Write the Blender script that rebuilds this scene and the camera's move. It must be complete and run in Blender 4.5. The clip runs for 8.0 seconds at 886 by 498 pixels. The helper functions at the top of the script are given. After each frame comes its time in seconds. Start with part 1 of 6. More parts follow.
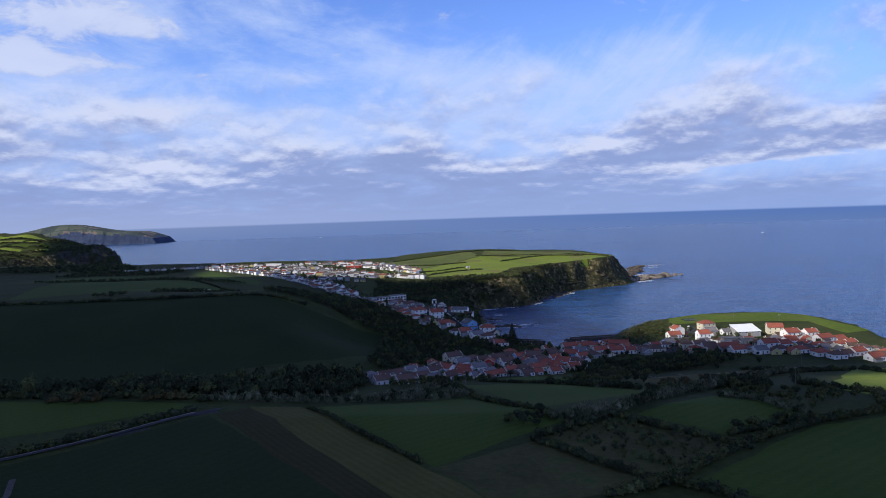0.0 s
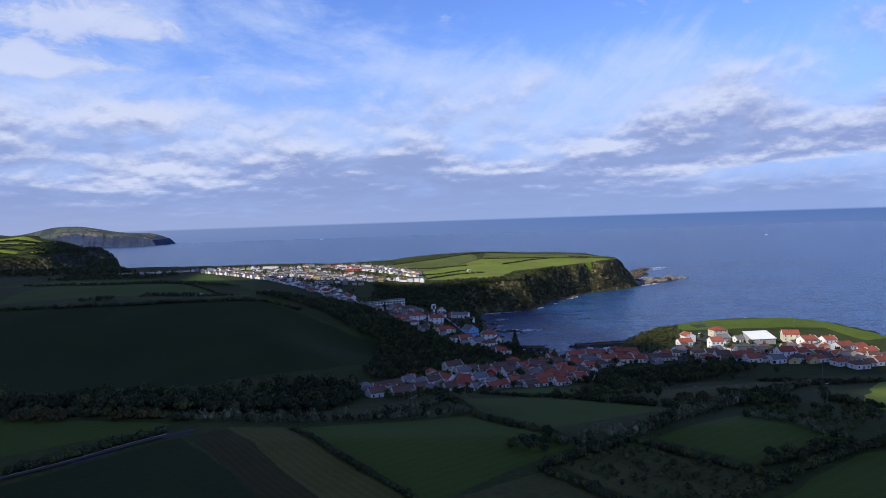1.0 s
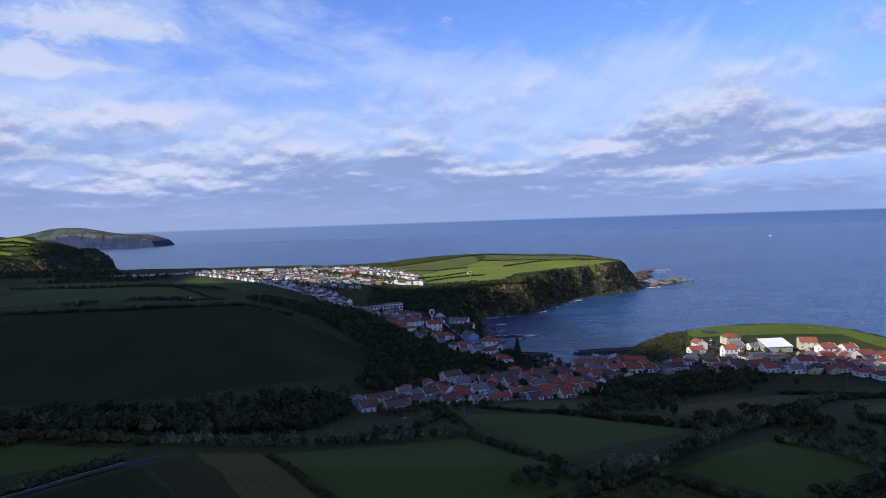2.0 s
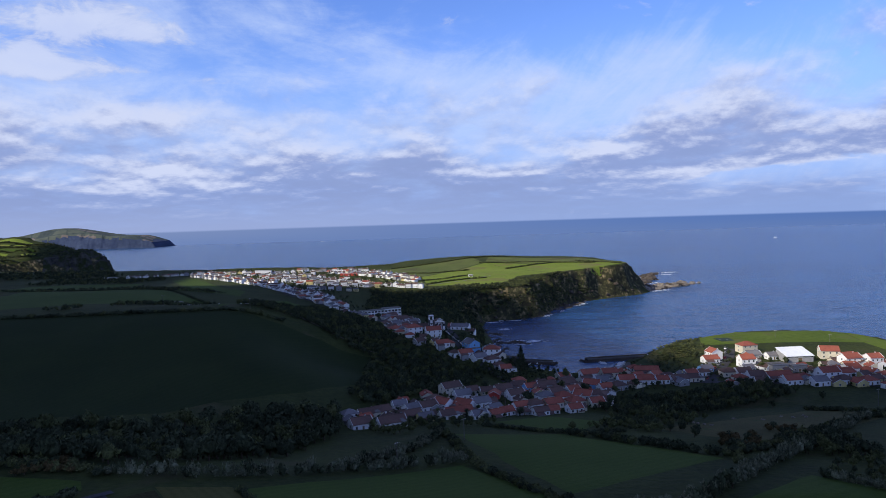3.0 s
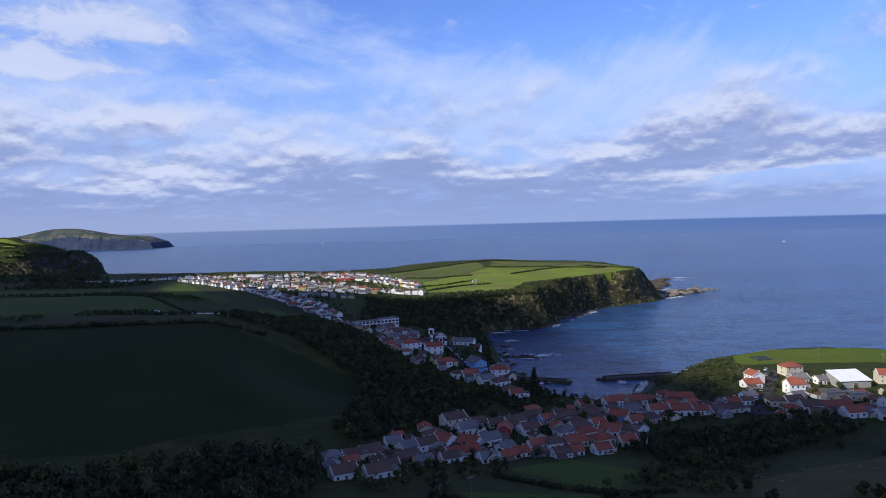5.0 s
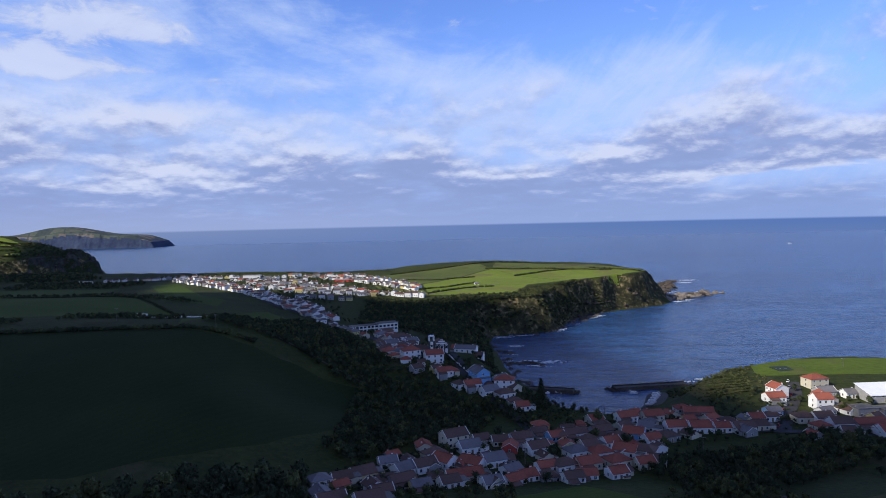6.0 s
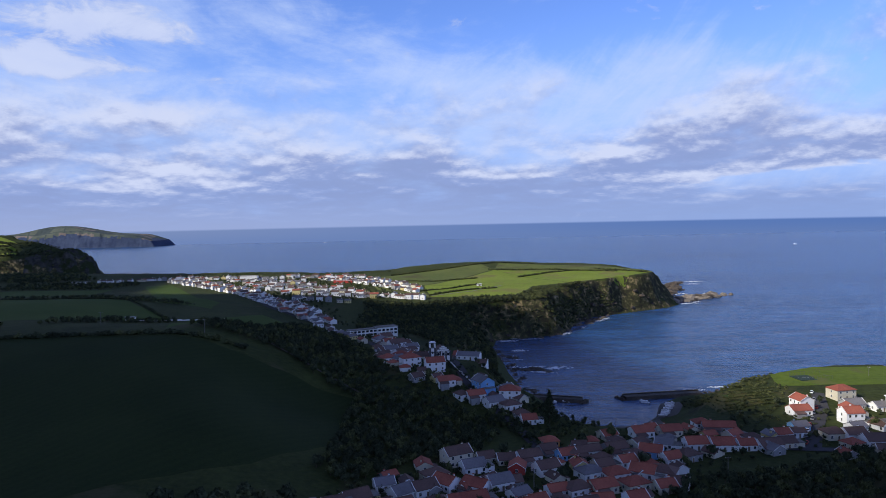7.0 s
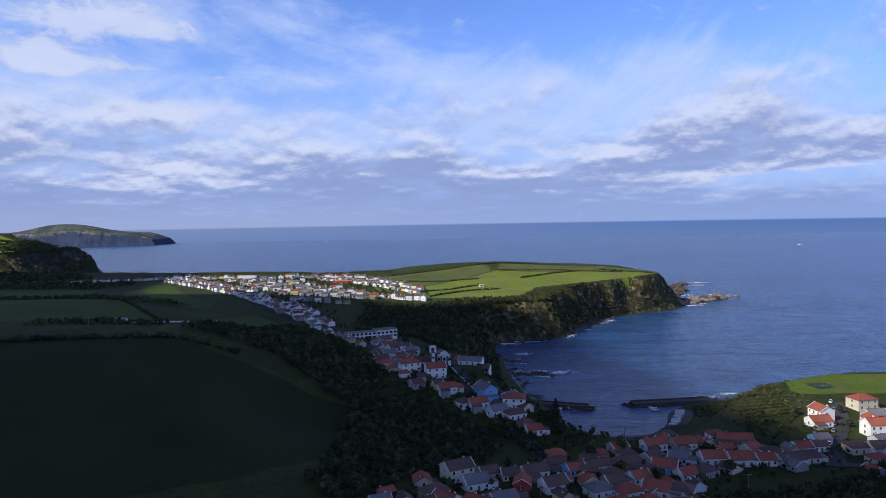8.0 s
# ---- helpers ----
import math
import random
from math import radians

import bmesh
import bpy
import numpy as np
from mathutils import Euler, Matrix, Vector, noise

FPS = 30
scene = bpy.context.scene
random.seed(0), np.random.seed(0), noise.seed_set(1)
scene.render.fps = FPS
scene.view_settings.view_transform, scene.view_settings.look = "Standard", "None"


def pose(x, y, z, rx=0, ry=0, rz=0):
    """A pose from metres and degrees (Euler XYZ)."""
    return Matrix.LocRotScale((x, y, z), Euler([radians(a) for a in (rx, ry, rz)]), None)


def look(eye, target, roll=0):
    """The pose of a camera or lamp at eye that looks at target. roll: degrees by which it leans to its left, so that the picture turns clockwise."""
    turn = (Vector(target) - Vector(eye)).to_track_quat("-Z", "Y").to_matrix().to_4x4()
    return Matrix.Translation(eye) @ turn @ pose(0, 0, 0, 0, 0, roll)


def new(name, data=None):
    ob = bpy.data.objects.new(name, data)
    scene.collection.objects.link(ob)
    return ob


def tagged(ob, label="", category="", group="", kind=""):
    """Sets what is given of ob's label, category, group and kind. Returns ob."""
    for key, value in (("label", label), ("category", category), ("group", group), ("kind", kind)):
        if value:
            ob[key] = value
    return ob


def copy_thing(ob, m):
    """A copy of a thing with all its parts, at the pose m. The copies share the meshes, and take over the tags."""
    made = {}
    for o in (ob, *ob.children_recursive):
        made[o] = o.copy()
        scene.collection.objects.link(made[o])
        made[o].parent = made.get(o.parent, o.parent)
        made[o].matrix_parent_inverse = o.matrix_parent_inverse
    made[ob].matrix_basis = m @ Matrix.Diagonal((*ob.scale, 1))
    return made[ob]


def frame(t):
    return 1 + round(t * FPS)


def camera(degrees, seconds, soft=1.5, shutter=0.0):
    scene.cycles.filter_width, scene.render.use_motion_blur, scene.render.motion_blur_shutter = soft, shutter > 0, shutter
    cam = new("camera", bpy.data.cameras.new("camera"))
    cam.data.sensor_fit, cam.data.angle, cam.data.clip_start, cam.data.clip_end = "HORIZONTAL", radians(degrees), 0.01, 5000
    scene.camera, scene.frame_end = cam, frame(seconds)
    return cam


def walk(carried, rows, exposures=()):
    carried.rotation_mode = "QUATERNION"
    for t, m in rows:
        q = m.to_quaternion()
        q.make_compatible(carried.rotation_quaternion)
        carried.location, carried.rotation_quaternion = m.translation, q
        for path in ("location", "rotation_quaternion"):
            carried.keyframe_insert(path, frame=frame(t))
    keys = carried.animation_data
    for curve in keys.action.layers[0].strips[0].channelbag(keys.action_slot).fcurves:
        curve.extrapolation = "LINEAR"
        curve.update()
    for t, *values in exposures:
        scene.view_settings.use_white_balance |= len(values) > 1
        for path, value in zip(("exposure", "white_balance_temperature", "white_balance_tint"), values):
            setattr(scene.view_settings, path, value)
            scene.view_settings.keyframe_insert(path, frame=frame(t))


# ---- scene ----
cam = camera(66.2, 8.0, soft=0.6)
PATH = [
    (0, (-2.713, 2.142, 130.989), (-2.724, 4.14, 130.887), -1.9),
    (0.5, (-2.048, 14.377, 130.833), (-2.063, 16.375, 130.735), -1.9),
    (1, (-1.328, 26.931, 130.692), (-1.343, 28.928, 130.596), -1.9),
    (1.5, (-0.479, 40.278, 130.607), (-0.495, 42.276, 130.513), -1.9),
    (3, (1.911, 81.64, 130.242), (1.888, 83.637, 130.153), -1.8),
    (3.5, (1.899, 96.219, 130.308), (1.873, 98.217, 130.222), -1.7),
    (4, (1.428, 111.439, 130.391), (1.401, 113.437, 130.307), -1.6),
    (4.5, (1.05, 126.958, 130.46), (1.023, 128.957, 130.376), -1.6),
    (6, (1.315, 169.483, 130.469), (1.281, 171.481, 130.386), -1.3),
    (6.5, (1.199, 182.478, 130.481), (1.163, 184.476, 130.398), -1.2),
    (7, (0.879, 194.507, 130.618), (0.84, 196.505, 130.534), -1.2),
    (7.5, (0.769, 204.336, 130.709), (0.728, 206.334, 130.625), -1.1),
    (8, (0.741, 212.55, 130.696), (0.697, 214.548, 130.61), -1.0),
]
walk(cam, [(t, look(e, g, r)) for t, e, g, r in PATH])

# ---- sky, sun and exposure ----
SUN_AZ, SUN_EL = radians(238), radians(33)      # behind the camera's left shoulder
world = bpy.data.worlds.new("world")
scene.world = world
world.use_nodes = True
wt = world.node_tree


def wmath(op, a, b=None, c=None, clamp=False):
    n = wt.nodes.new("ShaderNodeMath")
    n.operation, n.use_clamp = op, clamp
    for k, v in enumerate((a, b, c)):
        if v is None:
            continue
        if isinstance(v, (int, float)):
            n.inputs[k].default_value = v
        else:
            wt.links.new(v, n.inputs[k])
    return n.outputs[0]


def wstep(lo, hi, v):
    n = wt.nodes.new("ShaderNodeMapRange")
    n.interpolation_type = "SMOOTHSTEP"
    wt.links.new(v, n.inputs[0])
    for k, x in ((1, lo), (2, hi), (3, 0.0), (4, 1.0)):
        n.inputs[k].default_value = x
    return n.outputs[0]


def wvec(x, y, z):
    n = wt.nodes.new("ShaderNodeCombineXYZ")
    for k, v in enumerate((x, y, z)):
        if isinstance(v, (int, float)):
            n.inputs[k].default_value = v
        else:
            wt.links.new(v, n.inputs[k])
    return n.outputs[0]


def wnoise(vec, scale, detail=8.0, rough=0.55, distort=0.0):
    n = wt.nodes.new("ShaderNodeTexNoise")
    wt.links.new(vec, n.inputs["Vector"])
    n.inputs["Scale"].default_value, n.inputs["Detail"].default_value = scale, detail
    n.inputs["Roughness"].default_value, n.inputs["Distortion"].default_value = rough, distort
    return n.outputs["Fac"]


def wmix(fac, a, b):
    n = wt.nodes.new("ShaderNodeMix")
    n.data_type = "RGBA"
    wt.links.new(fac, n.inputs["Factor"])
    for key, v in (("A", a), ("B", b)):
        slot = [s for s in n.inputs if s.name == key and s.type == "RGBA"][0]
        if isinstance(v, tuple):
            slot.default_value = (*v, 1)
        else:
            wt.links.new(v, slot)
    return [s for s in n.outputs if s.type == "RGBA"][0]


def wblob(cu, cv, ru, rv, amount):
    """A soft swelling of the cloud cover round one bearing and height."""
    a = wmath("POWER", wmath("ABSOLUTE", wmath("MULTIPLY", wmath("SUBTRACT", BEARING, cu), 1 / ru)), 2.0)
    b = wmath("POWER", wmath("ABSOLUTE", wmath("MULTIPLY", wmath("SUBTRACT", RISE, cv), 1 / rv)), 2.0)
    return wmath("MULTIPLY", wmath("EXPONENT", wmath("MULTIPLY", wmath("ADD", a, b), -1.0)), amount)


coords = wt.nodes.new("ShaderNodeTexCoord")
split = wt.nodes.new("ShaderNodeSeparateXYZ")
wt.links.new(coords.outputs["Generated"], split.inputs[0])
BEARING = wmath("ARCTAN2", split.outputs[0], split.outputs[1])
RISE = split.outputs[2]

sky = wt.nodes.new("ShaderNodeTexSky")
sky.sky_type, sky.sun_disc = "NISHITA", False
sky.sun_elevation, sky.sun_rotation, sky.air_density, sky.dust_density, sky.ozone_density = SUN_EL, SUN_AZ, 1.0, 0.3, 2.5
tint = wt.nodes.new("ShaderNodeMix")
tint.data_type, tint.blend_type = "RGBA", "MULTIPLY"
tint.inputs["Factor"].default_value = 1.0
wt.links.new(sky.outputs[0], [s for s in tint.inputs if s.name == "A" and s.type == "RGBA"][0])
[s for s in tint.inputs if s.name == "B" and s.type == "RGBA"][0].default_value = (1.02, 1.25, 2.05, 1)
clear = [s for s in tint.outputs if s.type == "RGBA"][0]
clear = wmix(wstep(0.0, 0.30, RISE), (3.2, 4.8, 9.2), clear)

# thin high cloud: a mottled veil and streaks that fan up to the right
lean = wmath("SUBTRACT", RISE, wmath("MULTIPLY", BEARING, wstep(-0.3, 0.7, BEARING)))
streaks = wnoise(wvec(wmath("MULTIPLY", wmath("ADD", BEARING, wmath("MULTIPLY", RISE, 0.6)), 2.6), wmath("MULTIPLY", lean, 7.0), 3.1), 1.7, 10, 0.66, 0.6)
veil = wnoise(wvec(wmath("MULTIPLY", BEARING, 2.6), wmath("MULTIPLY", RISE, 5.5), 7.7), 2.1, 11, 0.66, 0.4)
mottle = wnoise(wvec(wmath("MULTIPLY", BEARING, 16.0), wmath("MULTIPLY", RISE, 34.0), 6.1), 1.0, 8, 0.66, 0.5)
thin = wmath("ADD", wmath("MULTIPLY", streaks, 0.62), wmath("ADD", wmath("MULTIPLY", veil, 0.62), wmath("MULTIPLY", wmath("SUBTRACT", mottle, 0.5), 0.16)))
for blob in ((-0.24, 0.176, 0.17, 0.018, -0.17), (0.08, 0.285, 0.26, 0.05, -0.16), (0.55, 0.27, 0.16, 0.07, -0.20), (0.34, 0.27, 0.20, 0.05, -0.08), (-0.33, 0.235, 0.12, 0.018, -0.10), (-0.56, 0.235, 0.10, 0.012, -0.14),
             (-0.55, 0.17, 0.25, 0.035, 0.16), (0.28, 0.165, 0.20, 0.05, 0.14), (0.02, 0.20, 0.26, 0.035, 0.13), (-0.10, 0.27, 0.16, 0.03, 0.04), (-0.45, 0.27, 0.2, 0.04, 0.08), (0.0, 0.15, 0.2, 0.03, 0.05)):
    thin = wmath("ADD", thin, wblob(*blob))
high = wmath("MULTIPLY", wstep(0.46, 0.88, thin), 0.82)
body = wmix(high, clear, (5.3, 6.6, 9.9))

# the bank over the sea: flattened heaps that shrink towards the horizon, lit from above, grey below
DEPTH = wmath("LOGARITHM", wmath("ADD", wmath("MAXIMUM", RISE, 0.0), 0.05), math.e)


def heap(dv):
    return wnoise(wvec(wmath("MULTIPLY", BEARING, 5.4), wmath("MULTIPLY", wmath("ADD", DEPTH, dv), 2.1), 1.9), 1.0, 12, 0.55, 0.15)


near, above = heap(0.0), heap(0.12)
puffs = wnoise(wvec(wmath("MULTIPLY", BEARING, 15.0), wmath("MULTIPLY", DEPTH, 5.2), 9.4), 1.0, 11, 0.58, 0.1)
puffs_above = wnoise(wvec(wmath("MULTIPLY", BEARING, 15.0), wmath("MULTIPLY", wmath("ADD", DEPTH, 0.06), 5.2), 9.4), 1.0, 11, 0.58, 0.1)
top = wmath("ADD", wmath("SUBTRACT", 0.160, RISE), wmath("ADD", wblob(0.46, 0.15, 0.15, 0.5, 0.045), wblob(0.12, 0.13, 0.16, 0.5, -0.022)))
cover = wmath("ADD", wmath("MULTIPLY", top, 5.0), wmath("ADD", wmath("MULTIPLY", wmath("SUBTRACT", near, 0.5), 2.3), wmath("MULTIPLY", wmath("SUBTRACT", puffs, 0.5), 0.9)))
# on the right the bank ends in a straight underside with a strip of clear sky beneath it
under = wmath("SUBTRACT", RISE, wmath("ADD", 0.030, wmath("MULTIPLY", BEARING, 0.066)))
right = wstep(0.16, 0.42, BEARING)
under = wmath("ADD", under, wmath("ADD", wmath("MULTIPLY", wmath("SUBTRACT", puffs, 0.5), 0.022), wmath("MULTIPLY", wmath("SUBTRACT", near, 0.5), 0.020)))
strip_gap = wmath("MULTIPLY", wmath("MULTIPLY", wstep(0.006, -0.005, under), wstep(-0.036, -0.006, under)), right)
cover = wmath("SUBTRACT", cover, wmath("MULTIPLY", strip_gap, 1.0))
cover = wmath("SUBTRACT", cover, wmath("MULTIPLY", wmath("MULTIPLY", wstep(-0.008, -0.030, under), right), 0.42))
dense = wmath("MULTIPLY", wstep(-0.22, 0.50, cover), 0.92)
lit = wmath("ADD", wmath("MULTIPLY", wmath("SUBTRACT", near, above), 1.9), wmath("MULTIPLY", wmath("SUBTRACT", puffs, puffs_above), 1.7))
glow = wmath("ADD", wmath("ADD", lit, wmath("MULTIPLY", wmath("SUBTRACT", puffs, 0.5), 1.0)), 0.46)
glow = wmath("ADD", glow, wmath("MULTIPLY", wstep(0.55, -0.05, cover), 0.22))
for blob in ((-0.48, 0.145, 0.26, 0.026, 0.26), (-0.30, 0.110, 0.26, 0.025, 0.20), (-0.47, 0.108, 0.07, 0.010, -0.42), (-0.56, 0.040, 0.07, 0.022, -0.40), (-0.41, 0.062, 0.11, 0.020, 0.30), (-0.02, 0.060, 0.07, 0.015, 0.14),
             (-0.09, 0.082, 0.09, 0.012, -0.36), (-0.20, 0.060, 0.12, 0.022, -0.30), (0.05, 0.035, 0.20, 0.028, -0.34), (0.11, 0.092, 0.12, 0.012, 0.22), (0.235, 0.094, 0.05, 0.009, 0.46), (0.145, 0.087, 0.03, 0.004, 0.42),
             (-0.17, 0.122, 0.07, 0.016, 0.16), (0.36, 0.142, 0.06, 0.014, 0.26), (0.48, 0.182, 0.10, 0.014, 0.10), (0.42, 0.080, 0.20, 0.014, -0.10), (0.37, 0.027, 0.035, 0.006, 0.40)):
    glow = wmath("ADD", glow, wblob(*blob))
glow = wmath("MULTIPLY", glow, wmath("ADD", wmath("MULTIPLY", wstep(-0.01, 0.06, RISE), 0.75), 0.25), clamp=True)
grey = wmix(wstep(0.02, 0.13, RISE), (2.75, 3.70, 6.9), (2.75, 3.45, 6.3))
heaped = wmix(wstep(0.0, 0.40, glow), (2.65, 3.45, 6.3), grey)
heaped = wmix(wmath("MULTIPLY", wstep(0.25, 1.05, glow), 0.92), heaped, (6.9, 7.5, 9.6))
body = wmix(dense, body, heaped)

# a few single white heaps high on the left, with crisp tops and greyer feet
tuft = wnoise(wvec(wmath("MULTIPLY", BEARING, 9.0), wmath("MULTIPLY", RISE, 18.0), 2.2), 1.3, 11, 0.62, 0.4)
heaps = wmath("MULTIPLY", wmath("SUBTRACT", tuft, 0.5), 2.6)
for blob in ((-0.545, 0.206, 0.080, 0.019, 1.15), (-0.495, 0.258, 0.12, 0.024, 1.05), (-0.335, 0.197, 0.060, 0.009, 0.70), (-0.42, 0.205, 0.04, 0.007, 0.55), (0.139, 0.206, 0.030, 0.018, 0.42), (0.15, 0.170, 0.03, 0.012, 0.36), (-0.41, 0.245, 0.03, 0.010, 0.45)):
    heaps = wmath("ADD", heaps, wblob(*blob))
body = wmix(wmath("MULTIPLY", wstep(0.34, 0.80, heaps), 0.75), body, wmix(wstep(0.40, 0.95, heaps), (4.9, 5.7, 8.3), (6.6, 7.2, 9.3)))

# haze low over the water, paler to the left, and the far sea below the horizon
low = wmix(wstep(-0.6, 0.6, BEARING), (3.8, 4.5, 6.9), (2.75, 4.2, 8.0))
body = wmix(wmath("MULTIPLY", wmath("SUBTRACT", 1.0, wstep(-0.01, 0.050, RISE)), 0.50), body, low)
far_sea = wmix(wstep(-0.6, 0.5, BEARING), (2.00, 2.75, 5.0), (1.00, 1.90, 4.7))
far_sea = wmix(wstep(-0.030, -0.006, RISE), wmix(wstep(-0.6, 0.5, BEARING), (1.55, 2.35, 4.75), (1.28, 2.10, 4.55)), far_sea)
body = wmix(wstep(-0.0084, -0.0050, RISE), far_sea, body)
# the grey underside of the cloud deck that hangs overhead, thinner seaward and to the right
deck = wnoise(wvec(wmath("MULTIPLY", split.outputs[0], 2.0), wmath("MULTIPLY", split.outputs[1], 2.0), 5.0), 1.4, 6, 0.55, 0.2)
deck = wmath("MULTIPLY", wmath("ADD", deck, 0.5), wmath("ADD", wmath("MULTIPLY", wstep(-0.7, 0.9, split.outputs[0]), 1.1), 0.15))
deck = wmix(deck, (0.26, 0.36, 0.95), (2.0, 2.75, 6.4))
body = wmix(wstep(0.345, 0.50, RISE), body, deck)
wt.links.new(body, wt.nodes["Background"].inputs[0])
wt.nodes["Background"].inputs[1].default_value = 0.1

sun = new("sun", bpy.data.lights.new("sun", "SUN"))
sun.data.energy, sun.data.angle, sun.data.color = 5.0, radians(1.2), (1.0, 0.93, 0.80)
SUN_WAY = Vector((math.sin(SUN_AZ) * math.cos(SUN_EL), math.cos(SUN_AZ) * math.cos(SUN_EL), math.sin(SUN_EL)))
sun.matrix_world = look(SUN_WAY * 900, (0, 0, 0))
scene.view_settings.exposure = 0.0


# ---- materials ----
def surface(name, dark, light, fine=1.0, coarse=0.05, rough=0.9, bump=0.3, metal=0.0, vary=0.0, spot=None, spot_at=0.62, gloss=0.3, rows=None):
    """Two colours mixed by noise at two sizes (per metre), with relief; vary: how far whole objects differ; spot: a third colour in patches;
    rows: spacing, bearing and strength of drill or mowing lines."""
    m = bpy.data.materials.new(name)
    m.use_nodes = True
    t = m.node_tree
    shade = t.nodes["Principled BSDF"]
    shade.inputs["Roughness"].default_value, shade.inputs["Metallic"].default_value = rough, metal
    shade.inputs["Specular IOR Level"].default_value = gloss
    where = t.nodes.new("ShaderNodeNewGeometry").outputs["Position"]
    def noise_at(scale, detail, r=0.6):
        n = t.nodes.new("ShaderNodeTexNoise")
        t.links.new(where, n.inputs["Vector"])
        n.inputs["Scale"].default_value, n.inputs["Detail"].default_value, n.inputs["Roughness"].default_value = scale, detail, r
        return n.outputs["Fac"]
    def calc(op, a, b, c=None):
        n = t.nodes.new("ShaderNodeMath")
        n.operation = op
        for k, v in enumerate((a, b, c)):
            if isinstance(v, (int, float)):
                n.inputs[k].default_value = v
            elif v is not None:
                t.links.new(v, n.inputs[k])
        return n.outputs[0]
    def blend(fac, a, b):
        n = t.nodes.new("ShaderNodeMix")
        n.data_type = "RGBA"
        t.links.new(fac, n.inputs["Factor"])
        for key, v in (("A", a), ("B", b)):
            slot = [s for s in n.inputs if s.name == key and s.type == "RGBA"][0]
            if isinstance(v, tuple):
                slot.default_value = (*v, 1)
            else:
                t.links.new(v, slot)
        return [s for s in n.outputs if s.type == "RGBA"][0]
    def sharpen(v, lo, hi):
        n = t.nodes.new("ShaderNodeMapRange")
        t.links.new(v, n.inputs[0])
        n.inputs[1].default_value, n.inputs[2].default_value = lo, hi
        return n.outputs[0]
    small, large = noise_at(fine, 6), noise_at(coarse, 4)
    mixed = sharpen(calc("ADD", calc("MULTIPLY", small, 0.5), calc("MULTIPLY", large, 0.5)), 0.36, 0.64)
    if rows:
        spin = t.nodes.new("ShaderNodeMapping")
        spin.inputs["Rotation"].default_value = (0, 0, radians(rows[1]))
        t.links.new(where, spin.inputs["Vector"])
        wave = t.nodes.new("ShaderNodeTexWave")
        t.links.new(spin.outputs[0], wave.inputs["Vector"])
        wave.inputs["Scale"].default_value, wave.inputs["Distortion"].default_value, wave.inputs["Detail"].default_value = 0.314 / rows[0], 2.5, 3
        wave.inputs["Detail Scale"].default_value = 0.3
        mixed = calc("ADD", calc("MULTIPLY", mixed, 1 - rows[2]), calc("MULTIPLY", wave.outputs["Fac"], rows[2]))
    if vary:
        info = t.nodes.new("ShaderNodeObjectInfo").outputs["Random"]
        mixed = calc("ADD", calc("MULTIPLY", mixed, 1 - vary), calc("MULTIPLY", info, vary))
    colour = blend(mixed, dark, light)
    if spot:
        colour = blend(sharpen(noise_at(coarse * 1.7, 5), spot_at - 0.04, spot_at + 0.06), colour, spot)
    t.links.new(colour, shade.inputs["Base Color"])
    if bump:
        b = t.nodes.new("ShaderNodeBump")
        b.inputs["Strength"].default_value, b.inputs["Distance"].default_value = bump, 0.5 / fine
        t.links.new(small, b.inputs["Height"])
        t.links.new(b.outputs[0], shade.inputs["Normal"])
    return m


def leafy(name, dark, light):
    """Foliage: each clump its own tone, a little light passing through."""
    m = surface(name, dark, light, 0.9, 0.04, 0.85, 0.0, gloss=0.06)
    t = m.node_tree
    shade = t.nodes["Principled BSDF"]
    link = shade.inputs["Base Color"].links[0]
    island = t.nodes.new("ShaderNodeNewGeometry").outputs["Random Per Island"]
    tone = t.nodes.new("ShaderNodeMapRange")
    t.links.new(island, tone.inputs[0])
    tone.inputs[3].default_value, tone.inputs[4].default_value = 0.6, 1.35
    mul = t.nodes.new("ShaderNodeVectorMath")
    mul.operation = "SCALE"
    t.links.new(link.from_socket, mul.inputs[0])
    t.links.new(tone.outputs[0], mul.inputs["Scale"])
    t.links.new(mul.outputs[0], shade.inputs["Base Color"])
    return m


